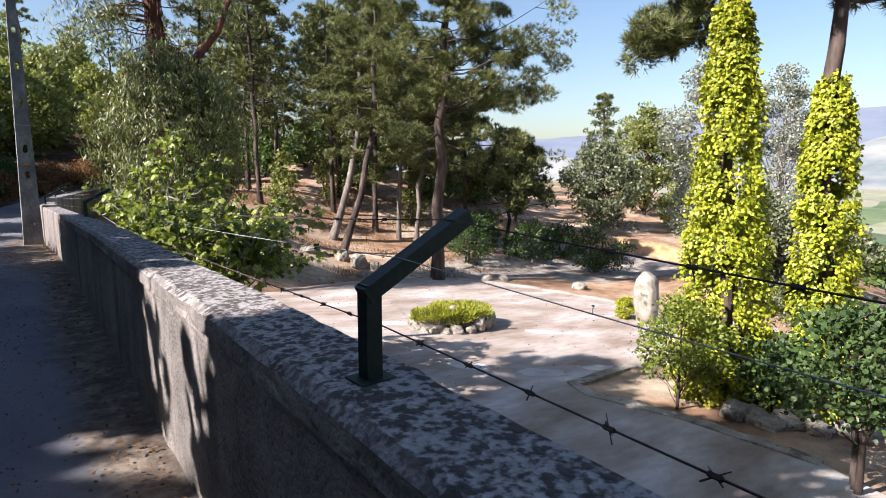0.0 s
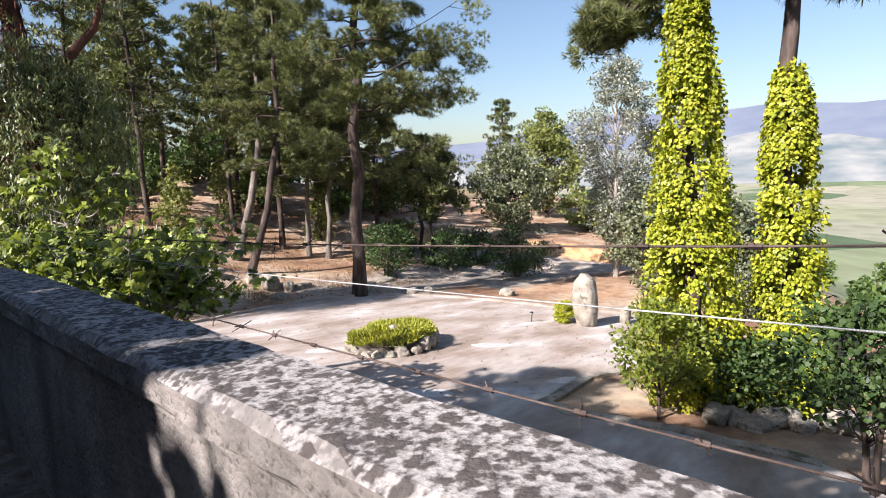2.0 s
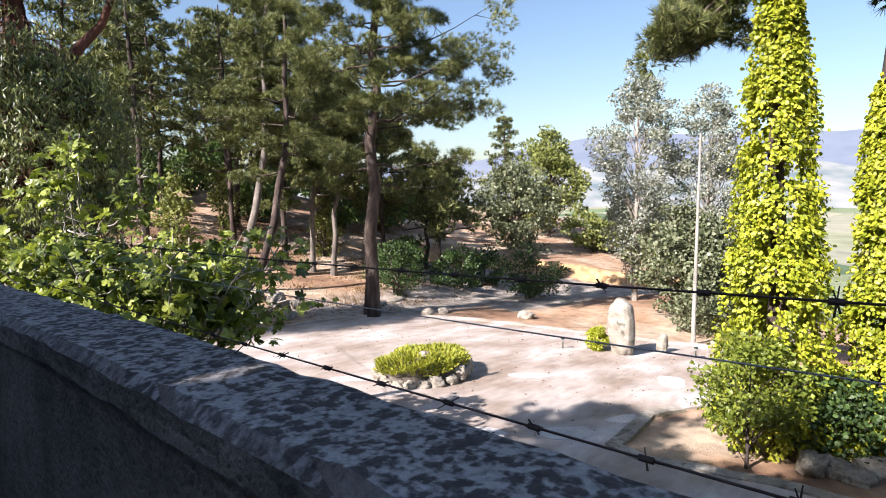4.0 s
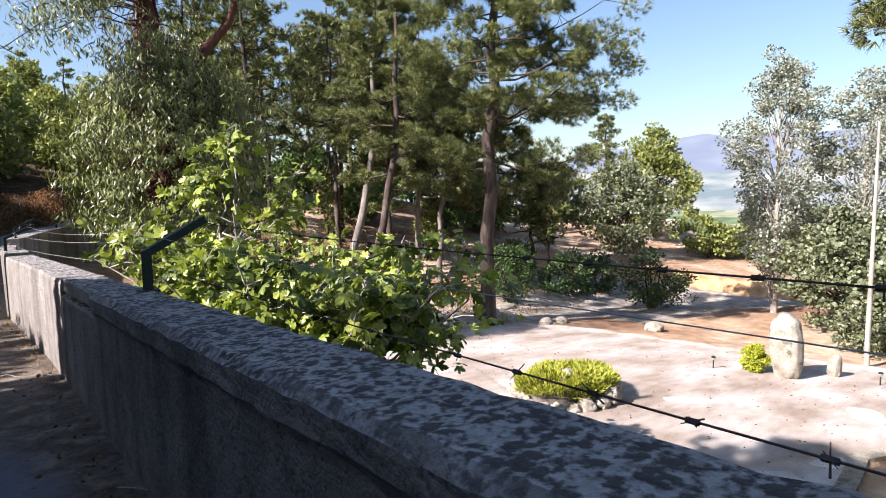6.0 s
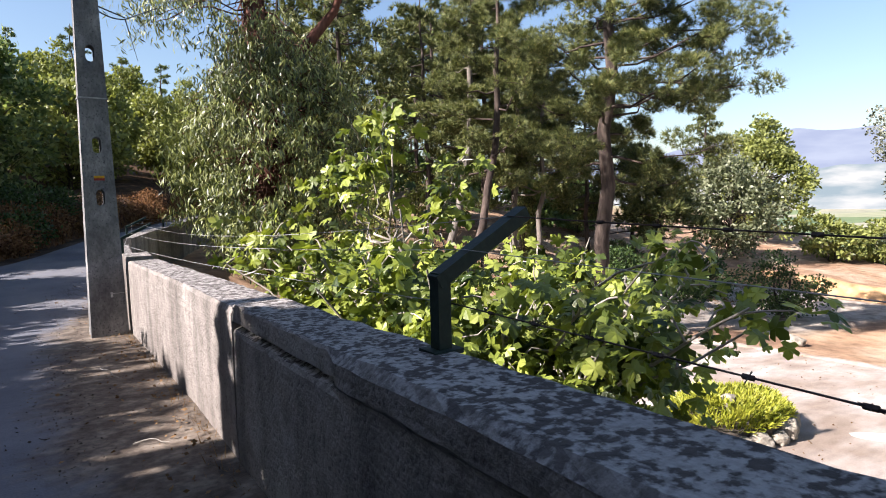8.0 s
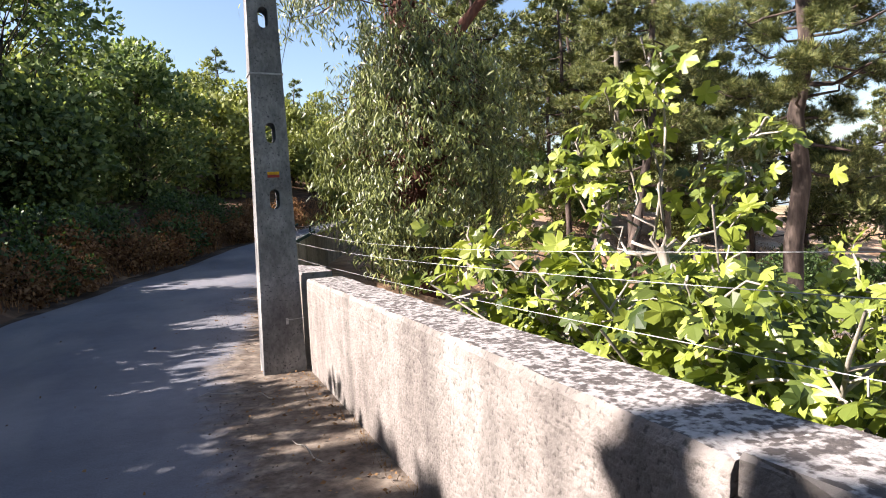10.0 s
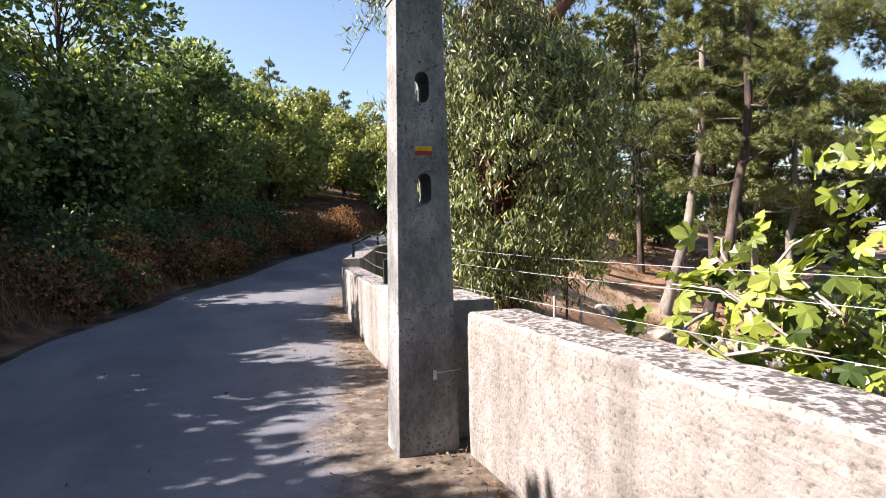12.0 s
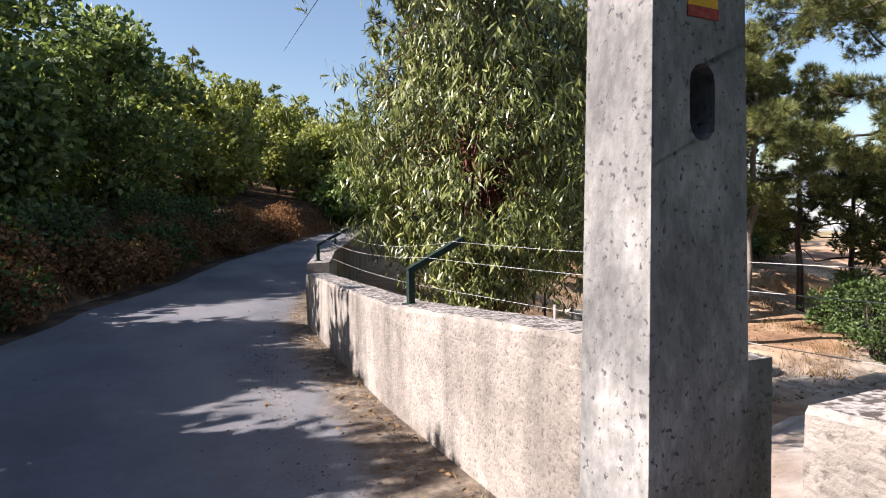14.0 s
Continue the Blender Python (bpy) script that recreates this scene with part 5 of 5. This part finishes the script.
# rocks that hold the edge of the terrace, posts, lamps and shrub at the court
for k, (x, y, sx, sy, sz, t) in enumerate([(19.2, 32.5, 1.1, 0.8, 0.95, 15), (20.1, 32.0, 0.9, 0.7, 0.7, 60), (21.0, 31.9, 1.2, 0.7, 0.5, 5), (18.6, 33.4, 0.9, 0.7, 0.8, 80)]):
    rock("terrace_rock", on_land(x, y, 0.15), (sx, sy, sz), 60 + k, "rough granite rock holding the terrace edge", turn=t, rough=0.2, group="terrace rocks")
for k, (x, y, sx, sy, sz, t) in enumerate([(22.6, 28.6, 1.3, 0.8, 0.45, 10), (26.0, 26.2, 0.8, 0.6, 0.4, 50), (28.4, 22.2, 0.9, 0.7, 0.5, 80), (18.2, 30.2, 1.1, 0.7, 0.5, 20),
                                           (24.0, 29.8, 2.0, 0.8, 0.35, 5), (26.5, 30.5, 1.6, 0.7, 0.3, -8), (16.9, 34.6, 1.6, 1.0, 0.5, 30), (15.2, 36.0, 1.3, 0.9, 0.4, 60)]):
    rock("boulder", on_land(x, y, 0.08), (sx, sy, sz), 80 + k, "pale granite boulder half sunk in the slope", turn=t, group="boulders")


def path_lamp(x, y):
    lamp = empty("path_lamp", on_court(x, y), "short dark garden path lamp with a domed cap", "lamp", "path lamps")
    child("stake", mesh_from("stake", *tube([([(0, 0, -0.05), (0, 0, 0.32)], [0.025, 0.022])], 8), M_STEEL, True), lamp)
    lantern = child("lantern", mesh_from("lantern", *tube([([(0, 0, 0.30), (0, 0, 0.32), (0, 0, 0.40), (0, 0, 0.41)], [0.02, 0.055, 0.06, 0.03])], 10), M_WIRE, True), lamp)
    child("cap", mesh_from("cap", *tube([([(0, 0, 0.405), (0, 0, 0.425), (0, 0, 0.46), (0, 0, 0.475)], [0.085, 0.09, 0.05, 0.005])], 10), M_STEEL, True), lantern)


path_lamp(22.3, 16.6)
path_lamp(24.9, 12.0)
broadleaf("cone_shrub", on_court(23.2, 15.5, 0.0), 0.95, 0.5, M_IVY, M_BARK, 311, "simple", 0.1, 50, 60, 0.0, 0.03, "small yellow-green conical shrub at the court edge", "shrub", clump_r=0.2)


def fence_post(x, y, h, lean, mat, label):
    p = empty("fence_post", on_land(x, y, 0.0), label, "post", "paddock posts")
    child("shaft", mesh_from("shaft", *tube([([(0, 0, -0.3), (lean * 0.5, 0, h * 0.5), (lean, 0, h)], [0.045, 0.042, 0.038])], 8), mat, True), p)


for x, y, h, lean, dark in ((11.2, 32.7, 1.7, 0.04, True), (9.6, 29.4, 1.6, -0.03, False), (7.6, 27.6, 1.9, 0.02, False), (13.2, 36.0, 1.6, 0.05, True), (12.4, 30.6, 1.2, 0.0, False)):
    fence_post(x, y, h, lean, M_BARK if dark else M_POST, "dark weathered timber fence post" if dark else "pale weathered timber fence post")

# tag and wire clip on the pole
bm = bmesh.new()
yf = -pole_d(0.57) / 2
box(bm, (0.035, yf - 0.012, 0.535), (0.06, yf + 0.002, 0.60), 0.003)
part("name_tag", bm, M_WIRE, pole, "small bent metal tag")
child("clip_wire", mesh_from("clip_wire", *tube([(bend((0.05, yf - 0.008, 0.585), (0.235, yf - 0.008, 0.592), -0.004, 0.001, 6), [0.004] * 6)], 5), M_WIRE, True), pole, "thin galvanised wire stub")

# debris along the verge
def debris(seed, n, place, label, mat, size, name):
    r = np.random.default_rng(seed)
    x, y, z = place(r, n)
    p = np.stack([x, y, z], 1)
    d = np.stack([r.normal(size=n), r.normal(size=n), r.normal(size=n) * 0.12], 1)
    return tagged(new(name, leaf_mesh(name, p, d, r.uniform(size[0], size[1], n), "simple", mat, r)), label, "litter", kind="stuff")


def verge_place(r, n):
    y = r.uniform(-3, 32, n)
    s = r.gamma(1.5, 0.15, n)
    return wall_x(y) - 0.04 - s, y, road_z(y) + 0.025 + 0.01 * r.uniform(size=n)


def road_place(r, n):
    y = r.uniform(-3, 60, n)
    s = r.uniform(0.8, 4.6, n)
    return wall_x(y) - s, y, road_z(y) + 0.045 + 0.004 * r.uniform(size=n)


def court_place(r, n):
    x, y = r.uniform(7, 26, n), r.uniform(11, 26, n)
    return x, y, court_z(x) + 0.075


debris(51, 2200, verge_place, "fallen brown leaves along the wall foot", M_LITTER, (0.015, 0.05), "leaf_litter")
debris(52, 500, road_place, "scattered dry leaves on the lane", M_LITTER, (0.02, 0.05), "leaf_litter")
debris(53, 900, court_place, "scattered dry leaves on the court", M_LITTER, (0.03, 0.09), "leaf_litter")
debris(54, 4000, lambda r, n: (lambda x, y: (x, y, land(x, y) + 0.02))(r.uniform(11, 45, n), r.uniform(28.5, 50, n)), "brown pine litter on the slope", M_LITTER, (0.06, 0.2), "leaf_litter")
def edge_place(r, n):
    y = r.uniform(-2, 34, n)
    s = 0.85 - 0.3 * smooth(24, 30, y) + r.normal(size=n) * 0.16
    return wall_x(y) - s, y, road_z(y) + 0.02 + 0.012 * r.uniform(size=n)


debris(55, 5000, edge_place, "loose grit along the broken road edge", M_VERGE, (0.008, 0.03), "gravel")
# twigs on the verge
r8 = np.random.default_rng(12)
for k in range(14):
    y = float(r8.uniform(0.5, 26))
    x = float(wall_x(y)) - float(r8.uniform(0.1, 0.8))
    a, ln = float(r8.uniform(0, 6.28)), float(r8.uniform(0.15, 0.45))
    o = new("twig", mesh_from("twig", *tube([(bend((0, 0, 0.0), (math.cos(a) * ln, math.sin(a) * ln, 0.01), 0.01, 0.01, 6, r8), np.linspace(0.006, 0.002, 6))], 5), M_POST, True))
    o.matrix_world = pose(x, y, float(road_z(y)) + 0.02)
    tagged(o, "dry broken twig lying on the verge", "twig", "fallen twigs")


# pale cement patches on the court
def cement_patch(x, y, w, d, turn, seed):
    r = np.random.default_rng(seed)
    bm = bmesh.new()
    k = 14
    ca, sa = math.cos(radians(turn)), math.sin(radians(turn))
    top, low = [], []
    for i in range(k):
        a = 2 * math.pi * i / k
        q = r.uniform(0.82, 1.12)
        u, v = math.copysign(abs(math.cos(a)) ** 0.6, math.cos(a)) * w / 2 * q, math.copysign(abs(math.sin(a)) ** 0.6, math.sin(a)) * d / 2 * q
        px, py = x + u * ca - v * sa, y + u * sa + v * ca
        z = float(court_z(px)) + 0.06
        top.append(bm.verts.new((px, py, z + 0.008)))
        low.append(bm.verts.new((px, py, z - 0.02)))
    bm.faces.new(top)
    for i in range(k):
        bm.faces.new((top[i], low[i], low[(i + 1) % k], top[(i + 1) % k]))
    bmesh.ops.recalc_face_normals(bm, faces=bm.faces[:])
    part("cement_patch", bm, M_PATCH, bpy.data.objects["pavement"], "pale smooth cement repair")


M_PATCH = grainy("pale_cement", (0.46, 0.44, 0.41), (0.56, 0.54, 0.51), (0.64, 0.62, 0.59), 1.5, 25, 0.85, 0.004)
for k, (x, y, w, d, t) in enumerate([(12.7, 18.9, 1.6, 0.7, -35), (17.4, 15.2, 1.5, 0.6, -40), (13.2, 11.6, 1.5, 0.8, -30), (15.3, 11.0, 1.1, 0.5, -20), (20.2, 11.4, 1.8, 0.9, 25), (11.6, 13.2, 1.4, 0.7, -50)]):
    cement_patch(x, y, w, d, t, 400 + k)

# brown stones along the planting, and a pale block behind the ivy
for k in range(11):
    f = k / 10
    x, y = 14.9 + 2.2 * f, 6.6 - 3.4 * f
    rock("edging_stone", on_land(x + 0.2 * math.sin(k * 2.2), y, 0.05), (0.75 + 0.2 * math.sin(k), 0.55, 0.42 + 0.12 * math.cos(k * 1.7)), 120 + k, "brown rough stone edging the planting bed", "stone", 40 * k, rough=0.24, group="edging stones")


def masonry_block(x, y, w, d, h, turn):
    bm = bmesh.new()
    box(bm, (-w / 2, -d / 2, -0.2), (w / 2, d / 2, h), 0.01)
    bmesh.ops.bevel(bm, geom=bm.edges[:], offset=0.02, segments=2)
    me = bpy.data.meshes.new("masonry_block")
    bm.to_mesh(me)
    bm.free()
    me.materials.append(M_PATCH)
    o = new("masonry_block", me)
    o.matrix_world = pose(*on_land(x, y, 0), 0, 0, turn)
    tagged(o, "pale cement block standing behind the ivy columns", "block")


masonry_block(20.4, 7.2, 1.3, 0.5, 1.05, -30)
